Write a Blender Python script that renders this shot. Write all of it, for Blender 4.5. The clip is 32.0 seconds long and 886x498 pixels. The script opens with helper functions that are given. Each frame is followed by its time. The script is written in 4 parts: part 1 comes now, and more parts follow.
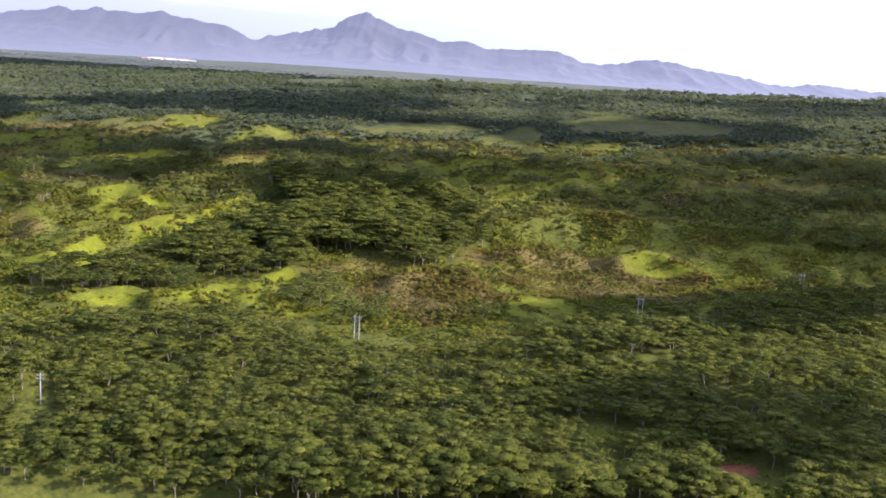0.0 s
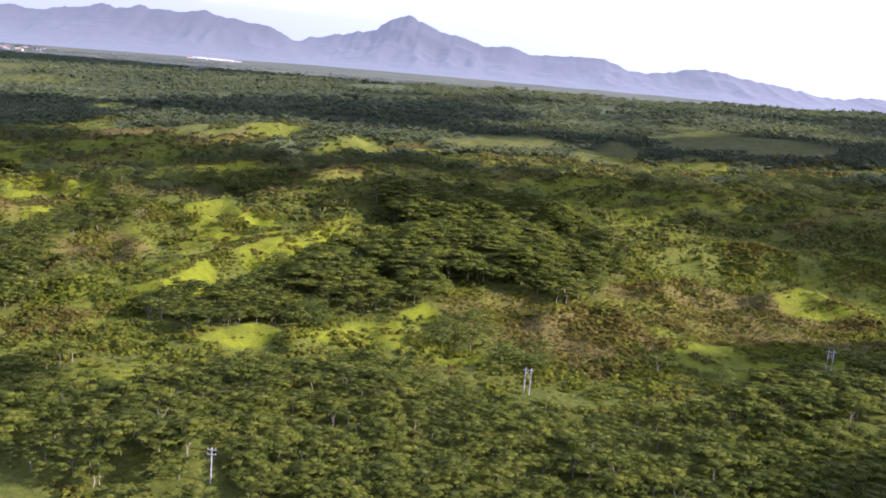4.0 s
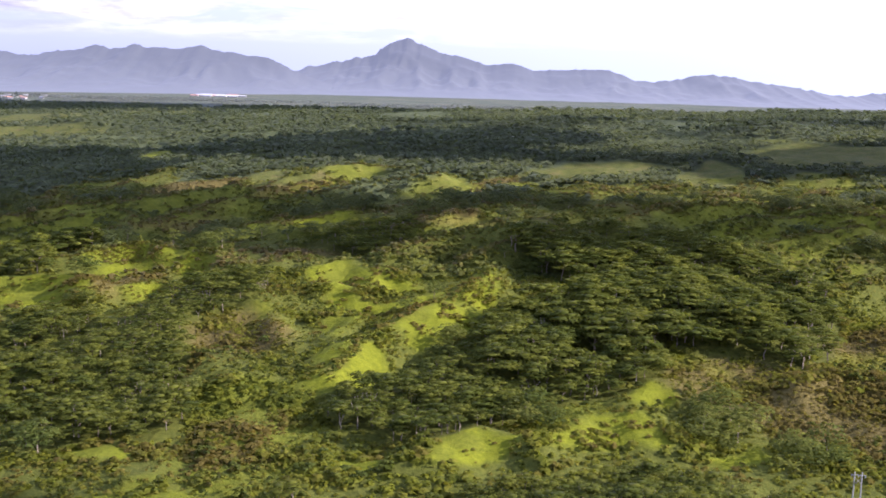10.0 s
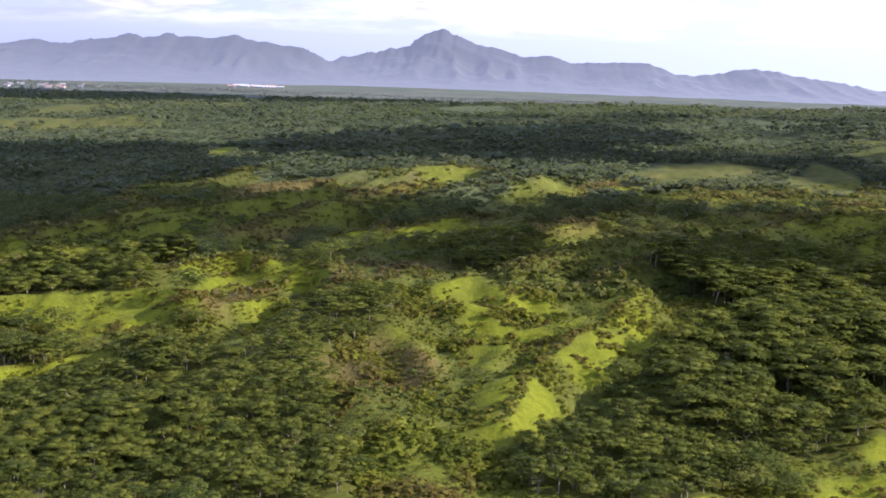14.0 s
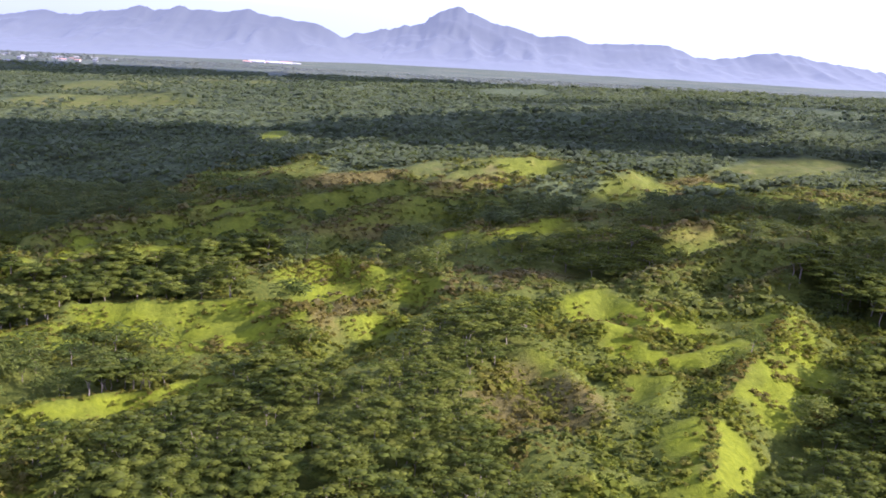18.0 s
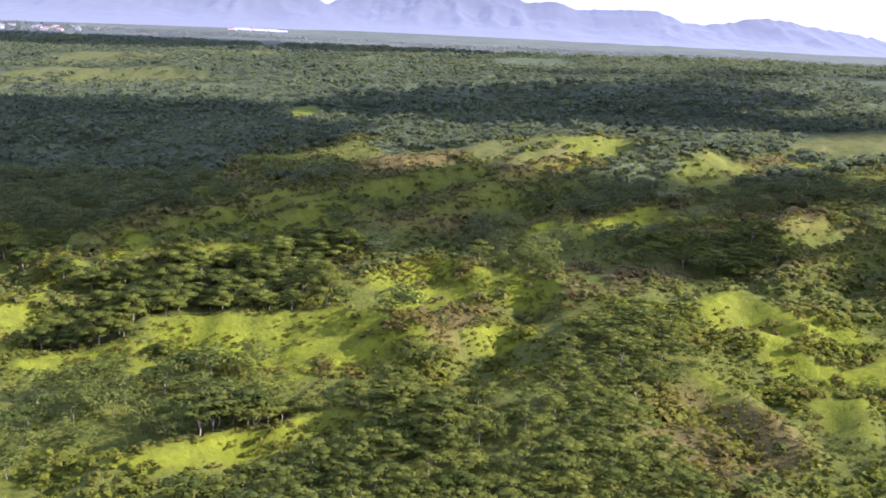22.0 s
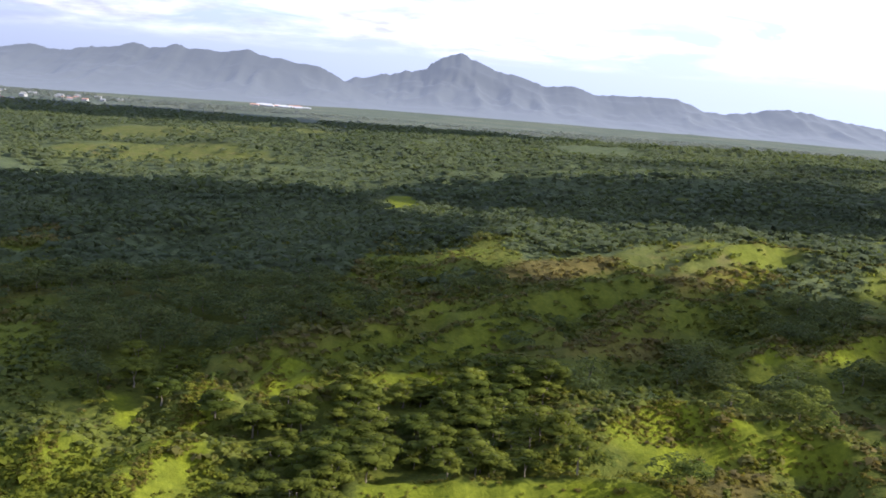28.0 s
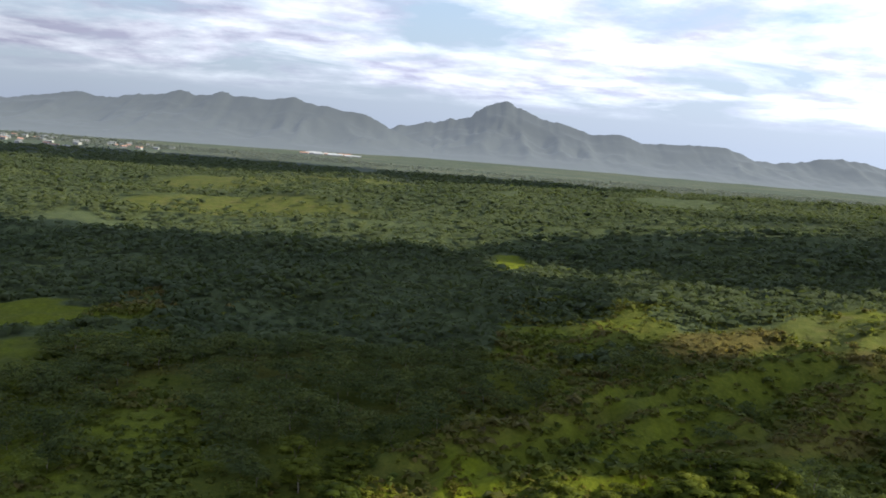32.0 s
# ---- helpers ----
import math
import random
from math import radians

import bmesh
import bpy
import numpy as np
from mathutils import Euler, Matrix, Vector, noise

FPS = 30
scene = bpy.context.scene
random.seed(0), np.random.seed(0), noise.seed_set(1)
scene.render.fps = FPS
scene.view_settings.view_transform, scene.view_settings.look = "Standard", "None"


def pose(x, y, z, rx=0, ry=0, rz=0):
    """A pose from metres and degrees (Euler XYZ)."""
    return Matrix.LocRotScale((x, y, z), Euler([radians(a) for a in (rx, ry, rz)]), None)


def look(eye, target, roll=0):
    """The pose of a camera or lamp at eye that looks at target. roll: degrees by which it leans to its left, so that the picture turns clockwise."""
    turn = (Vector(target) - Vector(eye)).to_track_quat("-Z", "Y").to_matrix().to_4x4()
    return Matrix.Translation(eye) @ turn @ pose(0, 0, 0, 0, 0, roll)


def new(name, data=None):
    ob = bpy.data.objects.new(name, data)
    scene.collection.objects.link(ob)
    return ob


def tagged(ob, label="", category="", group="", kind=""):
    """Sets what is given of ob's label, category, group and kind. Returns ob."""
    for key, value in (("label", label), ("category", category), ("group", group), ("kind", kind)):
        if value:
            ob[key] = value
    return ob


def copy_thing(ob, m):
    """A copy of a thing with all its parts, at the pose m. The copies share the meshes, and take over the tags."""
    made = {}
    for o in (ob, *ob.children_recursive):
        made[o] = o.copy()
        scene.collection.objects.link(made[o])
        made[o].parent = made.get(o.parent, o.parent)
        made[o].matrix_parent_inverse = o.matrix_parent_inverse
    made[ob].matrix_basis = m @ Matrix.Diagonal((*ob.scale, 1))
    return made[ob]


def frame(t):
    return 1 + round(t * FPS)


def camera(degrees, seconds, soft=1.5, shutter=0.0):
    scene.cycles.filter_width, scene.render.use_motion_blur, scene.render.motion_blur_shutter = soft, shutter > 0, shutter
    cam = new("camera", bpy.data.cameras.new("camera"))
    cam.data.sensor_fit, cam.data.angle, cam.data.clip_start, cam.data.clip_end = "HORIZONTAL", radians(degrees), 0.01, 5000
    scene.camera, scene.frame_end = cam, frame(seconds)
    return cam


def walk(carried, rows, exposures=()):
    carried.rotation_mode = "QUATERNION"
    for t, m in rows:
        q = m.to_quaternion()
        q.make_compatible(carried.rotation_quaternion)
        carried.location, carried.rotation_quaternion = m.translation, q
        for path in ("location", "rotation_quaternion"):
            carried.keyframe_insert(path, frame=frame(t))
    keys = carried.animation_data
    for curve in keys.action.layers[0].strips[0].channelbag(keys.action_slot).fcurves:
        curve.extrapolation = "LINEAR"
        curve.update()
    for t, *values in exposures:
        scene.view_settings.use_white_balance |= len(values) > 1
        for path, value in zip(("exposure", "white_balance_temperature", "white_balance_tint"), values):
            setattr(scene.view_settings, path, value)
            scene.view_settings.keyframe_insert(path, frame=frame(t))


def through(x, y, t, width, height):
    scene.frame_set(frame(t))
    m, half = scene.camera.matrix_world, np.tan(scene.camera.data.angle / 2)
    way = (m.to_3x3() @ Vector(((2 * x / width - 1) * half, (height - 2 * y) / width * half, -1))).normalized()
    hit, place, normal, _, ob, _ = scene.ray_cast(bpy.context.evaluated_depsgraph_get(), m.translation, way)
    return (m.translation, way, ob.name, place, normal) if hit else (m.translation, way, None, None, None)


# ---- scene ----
cam = camera(46.0, 32.0, soft=1.75)
PATH = [
    (0, (2.854, -1.044, 144.446), (2.855, 0.92, 144.066), 3.7),
    (0.5, (-5.519, 6.303, 144.457), (-5.533, 8.265, 144.07), 3.3),
    (1, (-13.865, 13.644, 144.481), (-13.892, 15.605, 144.086), 3.5),
    (1.5, (-22.142, 20.942, 144.516), (-22.16, 22.903, 144.122), 4.0),
    (2, (-30.349, 28.164, 144.55), (-30.34, 30.124, 144.152), 4.8),
    (2.5, (-38.568, 35.356, 144.589), (-38.543, 37.317, 144.198), 5.3),
    (3, (-46.833, 42.55, 144.631), (-46.823, 44.517, 144.264), 5.7),
    (3.5, (-55.169, 49.737, 144.654), (-55.194, 51.701, 144.277), 5.5),
    (5.5, (-88.971, 78.417, 144.623), (-89.009, 80.382, 144.253), 3.6),
    (6, (-97.399, 85.528, 144.61), (-97.437, 87.494, 144.241), 3.2),
    (6.5, (-105.806, 92.63, 144.61), (-105.841, 94.595, 144.237), 2.9),
    (7, (-114.184, 99.682, 144.632), (-114.219, 101.645, 144.249), 2.4),
    (7.5, (-122.549, 106.728, 144.696), (-122.582, 108.69, 144.309), 2.0),
    (8, (-130.888, 113.843, 144.801), (-130.923, 115.805, 144.414), 1.8),
    (8.5, (-139.192, 121.069, 144.939), (-139.219, 123.032, 144.561), 1.9),
    (9, (-147.519, 128.403, 145.089), (-147.539, 130.368, 144.718), 1.7),
    (9.5, (-155.874, 135.834, 145.246), (-155.893, 137.802, 144.889), 1.5),
    (10, (-164.181, 143.282, 145.41), (-164.205, 145.252, 145.07), 1.3),
    (10.5, (-172.436, 150.651, 145.577), (-172.46, 152.624, 145.255), 1.6),
    (11, (-180.637, 157.957, 145.762), (-180.652, 159.934, 145.457), 1.8),
    (11.5, (-188.844, 165.284, 145.973), (-188.852, 167.262, 145.68), 1.8),
    (12, (-197.015, 172.597, 146.18), (-197.005, 174.573, 145.871), 1.8),
    (12.5, (-205.104, 179.869, 146.373), (-205.097, 181.842, 146.048), 1.8),
    (13, (-213.106, 187.078, 146.559), (-213.118, 189.051, 146.228), 1.8),
    (13.5, (-221.061, 194.236, 146.746), (-221.099, 196.206, 146.405), 1.7),
    (14, (-229.022, 201.339, 146.925), (-229.079, 203.306, 146.567), 1.8),
    (14.5, (-237.091, 208.412, 147.111), (-237.166, 210.375, 146.737), 1.9),
    (16.5, (-269.804, 236.62, 148.447), (-269.866, 238.583, 148.067), 2.3),
    (17, (-277.899, 243.659, 148.546), (-277.964, 245.621, 148.163), 2.5),
    (17.5, (-285.958, 250.72, 148.588), (-286.019, 252.682, 148.204), 2.6),
    (18, (-294.041, 257.796, 148.604), (-294.088, 259.755, 148.205), 2.8),
    (18.5, (-302.187, 264.873, 148.613), (-302.219, 266.827, 148.187), 2.7),
    (19, (-310.383, 271.933, 148.599), (-310.409, 273.884, 148.158), 2.6),
    (19.5, (-318.577, 278.96, 148.531), (-318.61, 280.91, 148.087), 2.5),
    (20, (-326.772, 285.981, 148.447), (-326.8, 287.931, 148.005), 2.4),
    (20.5, (-334.952, 293.059, 148.355), (-334.96, 295.011, 147.92), 2.4),
    (21, (-343.14, 300.24, 148.269), (-343.129, 302.187, 147.814), 2.2),
    (21.5, (-351.29, 307.545, 148.181), (-351.273, 309.489, 147.711), 2.2),
    (22, (-359.355, 314.929, 148.081), (-359.343, 316.876, 147.623), 2.6),
    (22.5, (-367.401, 322.361, 147.962), (-367.381, 324.313, 147.525), 3.3),
    (23, (-375.474, 329.865, 147.851), (-375.439, 331.82, 147.429), 3.7),
    (23.5, (-383.681, 337.471, 147.735), (-383.637, 339.429, 147.328), 4.2),
    (24, (-391.925, 345.165, 147.633), (-391.878, 347.126, 147.241), 4.3),
    (24.5, (-400.134, 352.835, 147.514), (-400.081, 354.797, 147.134), 4.1),
    (25, (-408.321, 360.462, 147.376), (-408.263, 362.426, 147.004), 3.8),
    (25.5, (-416.46, 368.02, 147.212), (-416.395, 369.986, 146.846), 3.7),
    (27.5, (-448.643, 397.837, 145.974), (-448.614, 399.809, 145.643), 4.0),
    (28, (-456.733, 405.313, 145.846), (-456.703, 407.288, 145.534), 4.4),
    (28.5, (-464.85, 412.808, 145.754), (-464.817, 414.786, 145.461), 4.9),
    (29, (-472.982, 420.275, 145.663), (-472.95, 422.255, 145.386), 5.1),
    (29.5, (-481.122, 427.672, 145.567), (-481.097, 429.656, 145.316), 5.2),
    (30, (-489.21, 434.919, 145.467), (-489.203, 436.906, 145.235), 5.2),
    (30.5, (-497.189, 441.961, 145.377), (-497.194, 443.948, 145.15), 5.1),
    (31, (-505.066, 448.797, 145.293), (-505.06, 450.783, 145.063), 5.0),
    (31.5, (-512.818, 455.477, 145.206), (-512.815, 457.464, 144.979), 4.7),
    (32, (-520.536, 462.085, 145.126), (-520.565, 464.072, 144.897), 4.5),
]
walk(cam, [(t, look(eye, target, roll)) for t, eye, target, roll in PATH],
     [(0.0, 1.2, 5250, 37), (9.0, 1.18, 5250, 37), (11.0, 0.86, 5330, 34), (12.0, 0.72, 5320, 33), (13.0, 0.82, 5280, 33), (14.0, 0.98, 5230, 33),
      (20.0, 1.44, 5030, 40), (22.0, 1.48, 5030, 39), (25.0, 1.25, 5120, 34), (28.0, 0.88, 5330, 20), (30.0, 0.48, 5600, 11), (32.0, 0.4, 5720, 7)])

# ---- sky, sun and light ----
SUN_AZ, SUN_EL = 90.0, 28.0                     # degrees to the right of the view, and above the horizon
sun_way = Vector((math.sin(radians(SUN_AZ)) * math.cos(radians(SUN_EL)),
                  math.cos(radians(SUN_AZ)) * math.cos(radians(SUN_EL)), math.sin(radians(SUN_EL))))


def node(tree, kind, **values):
    n = tree.nodes.new(kind)
    for key, value in values.items():
        if key in n.inputs:
            n.inputs[key].default_value = value
    return n


def make_world():
    world = bpy.data.worlds.new("sky")
    scene.world = world
    world.use_nodes = True
    tree = world.node_tree
    tree.nodes.clear()
    out = tree.nodes.new("ShaderNodeOutputWorld")
    sky = tree.nodes.new("ShaderNodeTexSky")
    sky.sky_type, sky.sun_disc = "NISHITA", False
    sky.sun_elevation, sky.sun_rotation = radians(SUN_EL), radians(SUN_AZ)
    sky.altitude, sky.air_density, sky.dust_density, sky.ozone_density = 300, 1.0, 0.7, 1.2
    coord = tree.nodes.new("ShaderNodeTexCoord")
    split = tree.nodes.new("ShaderNodeSeparateXYZ")
    tree.links.new(coord.outputs["Generated"], split.inputs[0])

    def span(source, low, high, a, b):
        n = node(tree, "ShaderNodeMapRange", **{"From Min": low, "From Max": high, "To Min": a, "To Max": b})
        tree.links.new(source, n.inputs[0])
        return n.outputs[0]

    def times(a, b, how="MULTIPLY"):
        n = tree.nodes.new("ShaderNodeMath")
        n.operation = how
        for k, source in enumerate((a, b)):
            if isinstance(source, (int, float)):
                n.inputs[k].default_value = source
            else:
                tree.links.new(source, n.inputs[k])
        return n.outputs[0]

    def layer(colour, strength):
        n = tree.nodes.new("ShaderNodeBackground")
        for k, source in enumerate((colour, strength)):
            if isinstance(source, (int, float)):
                n.inputs[k].default_value = source
            elif isinstance(source, tuple):
                n.inputs[k].default_value = (*source, 1)
            else:
                tree.links.new(source, n.inputs[k])
        return n.outputs[0]

    def mixed(amount, a, b):
        n = tree.nodes.new("ShaderNodeMixShader")
        for k, source in enumerate((amount, a, b)):
            tree.links.new(source, n.inputs[k])
        return n.outputs[0]

    up = split.outputs[2]
    dot = tree.nodes.new("ShaderNodeVectorMath")
    dot.operation, dot.inputs[1].default_value = "DOT_PRODUCT", sun_way
    tree.links.new(coord.outputs["Generated"], dot.inputs[0])
    glare = span(dot.outputs["Value"], -0.32, 0.75, 0.0, 1.0)
    # clear sky that pales towards the sea horizon, the more so towards the sun
    clear = layer(sky.outputs[0], 0.15)
    pale = layer((0.78, 0.83, 0.96), times(0.42, times(glare, 0.38), "ADD"))
    clear = mixed(span(up, 0.25, 0.0, 0.3, 0.97), clear, pale)
    # a broken layer of cumulus, laid out on a plane overhead
    lift = times(times(up, 0.0, "MAXIMUM"), 0.13, "ADD")
    plane = tree.nodes.new("ShaderNodeCombineXYZ")
    for k in (0, 1):
        tree.links.new(times(split.outputs[k], lift, "DIVIDE"), plane.inputs[k])
    big = node(tree, "ShaderNodeTexNoise", Scale=1.25, Detail=8.0, Roughness=0.58, Distortion=0.5)
    tree.links.new(plane.outputs[0], big.inputs["Vector"])
    cover = times(times(span(big.outputs[0], 0.36, 0.57, 0.0, 1.0), span(up, 0.020, 0.042, 0.0, 0.97)), span(up, 0.25, 0.6, 1.0, 0.3))
    thick = node(tree, "ShaderNodeTexNoise", Scale=1.9, Detail=7.0, Roughness=0.6)
    tree.links.new(plane.outputs[0], thick.inputs["Vector"])
    tone = tree.nodes.new("ShaderNodeValToRGB")
    tone.color_ramp.elements[0].position, tone.color_ramp.elements[0].color = 0.38, (0.47, 0.44, 0.53, 1)
    tone.color_ramp.elements[1].position, tone.color_ramp.elements[1].color = 0.64, (1.0, 0.97, 0.97, 1)
    tree.links.new(thick.outputs[0], tone.inputs[0])
    bright = times(span(up, 0.17, 0.4, 1.0, 0.65), times(0.72, times(glare, 1.25), "ADD"))
    cloud = layer(tone.outputs[0], bright)
    tree.links.new(mixed(cover, clear, cloud), out.inputs[0])


make_world()
sun = new("sun", bpy.data.lights.new("sun", "SUN"))
sun.data.energy, sun.data.angle, sun.data.color = 4.9, radians(0.6), (1.0, 0.89, 0.62)
sun.matrix_world = Matrix.Translation((0, 0, 900)) @ sun_way.to_track_quat("Z", "Y").to_matrix().to_4x4()


# ---- noise and the lie of the land ----
def lattice(ix, iy, seed):
    h = (ix.astype(np.int64) * 374761393 + iy.astype(np.int64) * 668265263 + seed * 1442695041) & 0xFFFFFFFF
    h = ((h ^ (h >> 13)) * 1274126177) & 0xFFFFFFFF
    return ((h ^ (h >> 16)) & 0xFFFF) / 65535.0


def smooth_noise(x, y, seed=0):
    """Value noise from 0 to 1."""
    x, y = np.asarray(x, float), np.asarray(y, float)
    ix, iy = np.floor(x), np.floor(y)
    u, v = x - ix, y - iy
    u, v = u * u * u * (u * (u * 6 - 15) + 10), v * v * v * (v * (v * 6 - 15) + 10)
    a, b = lattice(ix, iy, seed), lattice(ix + 1, iy, seed)
    c, d = lattice(ix, iy + 1, seed), lattice(ix + 1, iy + 1, seed)
    return (a * (1 - u) + b * u) * (1 - v) + (c * (1 - u) + d * u) * v


def fractal(x, y, size, octaves=4, seed=0):
    total, weight, norm = 0.0, 1.0, 0.0
    for i in range(octaves):
        total = total + weight * smooth_noise(x / size + 17.3 * i, y / size - 9.1 * i, seed + i)
        norm, weight, size = norm + weight, weight * 0.5, size * 0.5
    return total / norm


def ridged(x, y, size, octaves=3, seed=0):
    total, weight, norm = 0.0, 1.0, 0.0
    for i in range(octaves):
        total = total + weight * (1 - np.abs(2 * smooth_noise(x / size + 5.7 * i, y / size + 3.3 * i, seed + i) - 1))
        norm, weight, size = norm + weight, weight * 0.45, size * 0.5
    return total / norm


def to_line(x, y, line):
    """The distance from a bent line."""
    best = np.full(np.shape(x), 1e9)
    for (ax, ay), (bx, by) in zip(line[:-1], line[1:]):
        dx, dy = bx - ax, by - ay
        s = np.clip(((x - ax) * dx + (y - ay) * dy) / (dx * dx + dy * dy + 1e-9), 0, 1)
        best = np.minimum(best, np.hypot(x - ax - s * dx, y - ay - s * dy))
    return best


TRACKS = []
PATCHES = {"grass": [], "brown": [], "field": [], "forest": [], "earth": [], "gap": [], "slope": []}
RIDGES, SWELLS = [], []


def patch(cover, outline):
    PATCHES[cover].append(outline)


def inside(x, y, outline, edge):
    """1 inside an outline, falling to 0 over the edge's width outside it."""
    odd = np.zeros(np.shape(x), bool)
    ring = outline + outline[:1]
    for (ax, ay), (bx, by) in zip(ring[:-1], ring[1:]):
        if ay != by:
            odd ^= ((ay > y) != (by > y)) & (x < (bx - ax) * (y - ay) / (by - ay) + ax)
    return np.where(odd, 1.0, np.clip(1 - to_line(x, y, ring) / edge, 0, 1))


def ridge(line, height, width):
    """A spur with a sharp crest and worn flanks."""
    RIDGES.append((line, height, width))


def swell(line, height, width):
    """A broad rounded rise, or a hollow where the height is negative."""
    SWELLS.append((line, height, width))


# the meadows, the brush, the far fields and the woods, by their outlines on the plan
patch("grass", [(-158, 732), (-144, 729), (-138, 720), (-141, 696), (-144, 674), (-144, 653), (-163, 632), (-179, 614), (-185, 615), (-186, 624), (-195, 628), (-185, 652), (-172, 675)])
patch("grass", [(-223, 602), (-207, 606), (-200, 605), (-193, 591), (-194, 576), (-206, 556), (-220, 552), (-224, 557), (-228, 566)])
patch("grass", [(-229, 653), (-212, 650), (-220, 620), (-228, 628), (-228, 645)])
patch("grass", [(-237, 705), (-224, 705), (-213, 688), (-200, 684), (-179, 708), (-169, 697), (-183, 670), (-195, 675), (-209, 677), (-227, 681), (-233, 694)])
patch("grass", [(-208, 741), (-200, 732), (-183, 715), (-190, 712), (-204, 709), (-210, 716)])
patch("grass", [(-245, 732), (-228, 756), (-213, 730), (-209, 706), (-222, 722)])
patch("grass", [(-264, 666), (-258, 663), (-255, 647), (-260, 646), (-263, 656)])
patch("grass", [(-115, 715), (-109, 720), (-110, 700), (-116, 683), (-119, 694)])
patch("grass", [(-455, 600), (-440, 610), (-421, 625), (-408, 625), (-398, 639), (-387, 639), (-380, 632), (-397, 631), (-409, 620), (-429, 610), (-443, 601)])
patch("grass", [(-167, 494), (-155, 505), (-138, 497), (-144, 491), (-162, 476), (-172, 474)])
patch("grass", [(-128, 501), (-111, 527), (-93, 528), (-85, 511), (-85, 502), (-100, 507), (-115, 500), (-130, 496)])
patch("grass", [(-93, 546), (-80, 564), (-74, 554), (-75, 546), (-88, 541)])
patch("grass", [(-206, 482), (-187, 492), (-188, 471), (-195, 472)])
patch("grass", [(-298, 484), (-280, 491), (-275, 480), (-293, 476)])
patch("grass", [(-280, 444), (-271, 449), (-268, 434), (-274, 431)])
patch("grass", [(-261, 444), (-251, 452), (-244, 442), (-252, 432), (-257, 432)])
patch("grass", [(-72, 499), (-50, 514), (-52, 497), (-68, 490)])
patch("grass", [(120, 657), (147, 682), (158, 635), (129, 636), (121, 643)])
patch("grass", [(36, 558), (66, 560), (84, 526), (61, 495), (41, 510)])
patch("grass", [(76, 539), (113, 542), (171, 586), (143, 547), (92, 517)])
patch("grass", [(-391, 754), (-376, 777), (-359, 783), (-338, 766), (-332, 767), (-332, 752), (-336, 748), (-342, 757), (-345, 746), (-360, 740), (-376, 735), (-382, 747)])
patch("grass", [(-329, 769), (-321, 769), (-320, 747), (-327, 750)])
patch("grass", [(-317, 761), (-306, 753), (-308, 744), (-318, 747)])
patch("grass", [(-469, 707), (-449, 715), (-418, 719), (-389, 721), (-376, 711), (-365, 696), (-360, 686), (-370, 682), (-388, 683), (-406, 676), (-417, 673), (-434, 683), (-452, 698), (-465, 700)])
patch("grass", [(-545, 721), (-541, 744), (-528, 745), (-525, 740), (-532, 719), (-524, 693), (-532, 689)])
patch("grass", [(-513, 680), (-503, 688), (-483, 696), (-472, 698), (-475, 695), (-496, 684), (-511, 678)])
patch("grass", [(-491, 687), (-465, 691), (-465, 678), (-483, 680)])
patch("grass", [(-519, 804), (-517, 832), (-507, 826), (-501, 810), (-513, 802)])
patch("grass", [(-503, 827), (-480, 818), (-439, 832), (-441, 823), (-461, 817)])
patch("grass", [(-544, 784), (-539, 800), (-527, 789), (-532, 785)])
patch("grass", [(-575, 796), (-569, 796), (-562, 776), (-564, 768)])
patch("grass", [(-421, 674), (-410, 677), (-411, 667), (-420, 665)])
patch("grass", [(-347, 703), (-333, 722), (-326, 713), (-324, 709), (-344, 700)])
patch("grass", [(-251, 732), (-234, 756), (-222, 742), (-214, 713), (-221, 697), (-243, 709)])
patch("grass", [(-491, 1212), (-489, 1299), (-473, 1242), (-480, 1198)])
patch("grass", [(-516, 804), (-514, 822), (-508, 826), (-504, 812), (-510, 806)])
patch("grass", [(-543, 787), (-538, 799), (-528, 790), (-537, 788)])
patch("grass", [(-544, 781), (-538, 784), (-529, 771), (-531, 751)])
patch("grass", [(-581, 736), (-581, 750), (-573, 742), (-572, 737), (-579, 734)])
patch("grass", [(-548, 713), (-541, 732), (-533, 746), (-527, 744), (-531, 728), (-540, 714)])
patch("grass", [(-479, 816), (-461, 823), (-440, 832), (-442, 821), (-456, 816), (-477, 814)])
patch("grass", [(-465, 736), (-444, 717), (-417, 717), (-382, 715), (-374, 709), (-469, 708)])
patch("slope", [(-536, 821), (-516, 844), (-492, 850), (-471, 871), (-471, 864), (-491, 841), (-513, 824)])
patch("slope", [(-467, 832), (-450, 865), (-429, 888), (-429, 879), (-447, 855)])
patch("slope", [(-407, 899), (-394, 877), (-400, 874), (-410, 887)])
patch("slope", [(-392, 857), (-364, 891), (-333, 926), (-335, 915), (-362, 885)])
patch("grass", [(-313, 852), (-292, 878), (-293, 853), (-301, 856)])
patch("grass", [(-284, 850), (-252, 881), (-236, 887), (-239, 880), (-264, 860)])
patch("brown", [(-286, 630), (-275, 655), (-262, 656), (-254, 636), (-245, 627), (-244, 613), (-254, 606), (-264, 608), (-273, 593), (-282, 613)])
patch("brown", [(-65, 595), (-26, 598), (-2, 576), (9, 559), (16, 530), (1, 492), (-21, 516), (-37, 527), (-50, 548), (-71, 551)])
patch("brown", [(-54, 568), (-18, 591), (11, 576), (33, 558), (16, 504), (-9, 518), (-36, 537)])
patch("brown", [(-276, 786), (-241, 794), (-247, 783), (-273, 775)])
patch("brown", [(-392, 859), (-347, 891), (-352, 880), (-390, 854)])
patch("brown", [(-425, 979), (-394, 1013), (-350, 1026), (-339, 1017), (-373, 991), (-407, 975)])
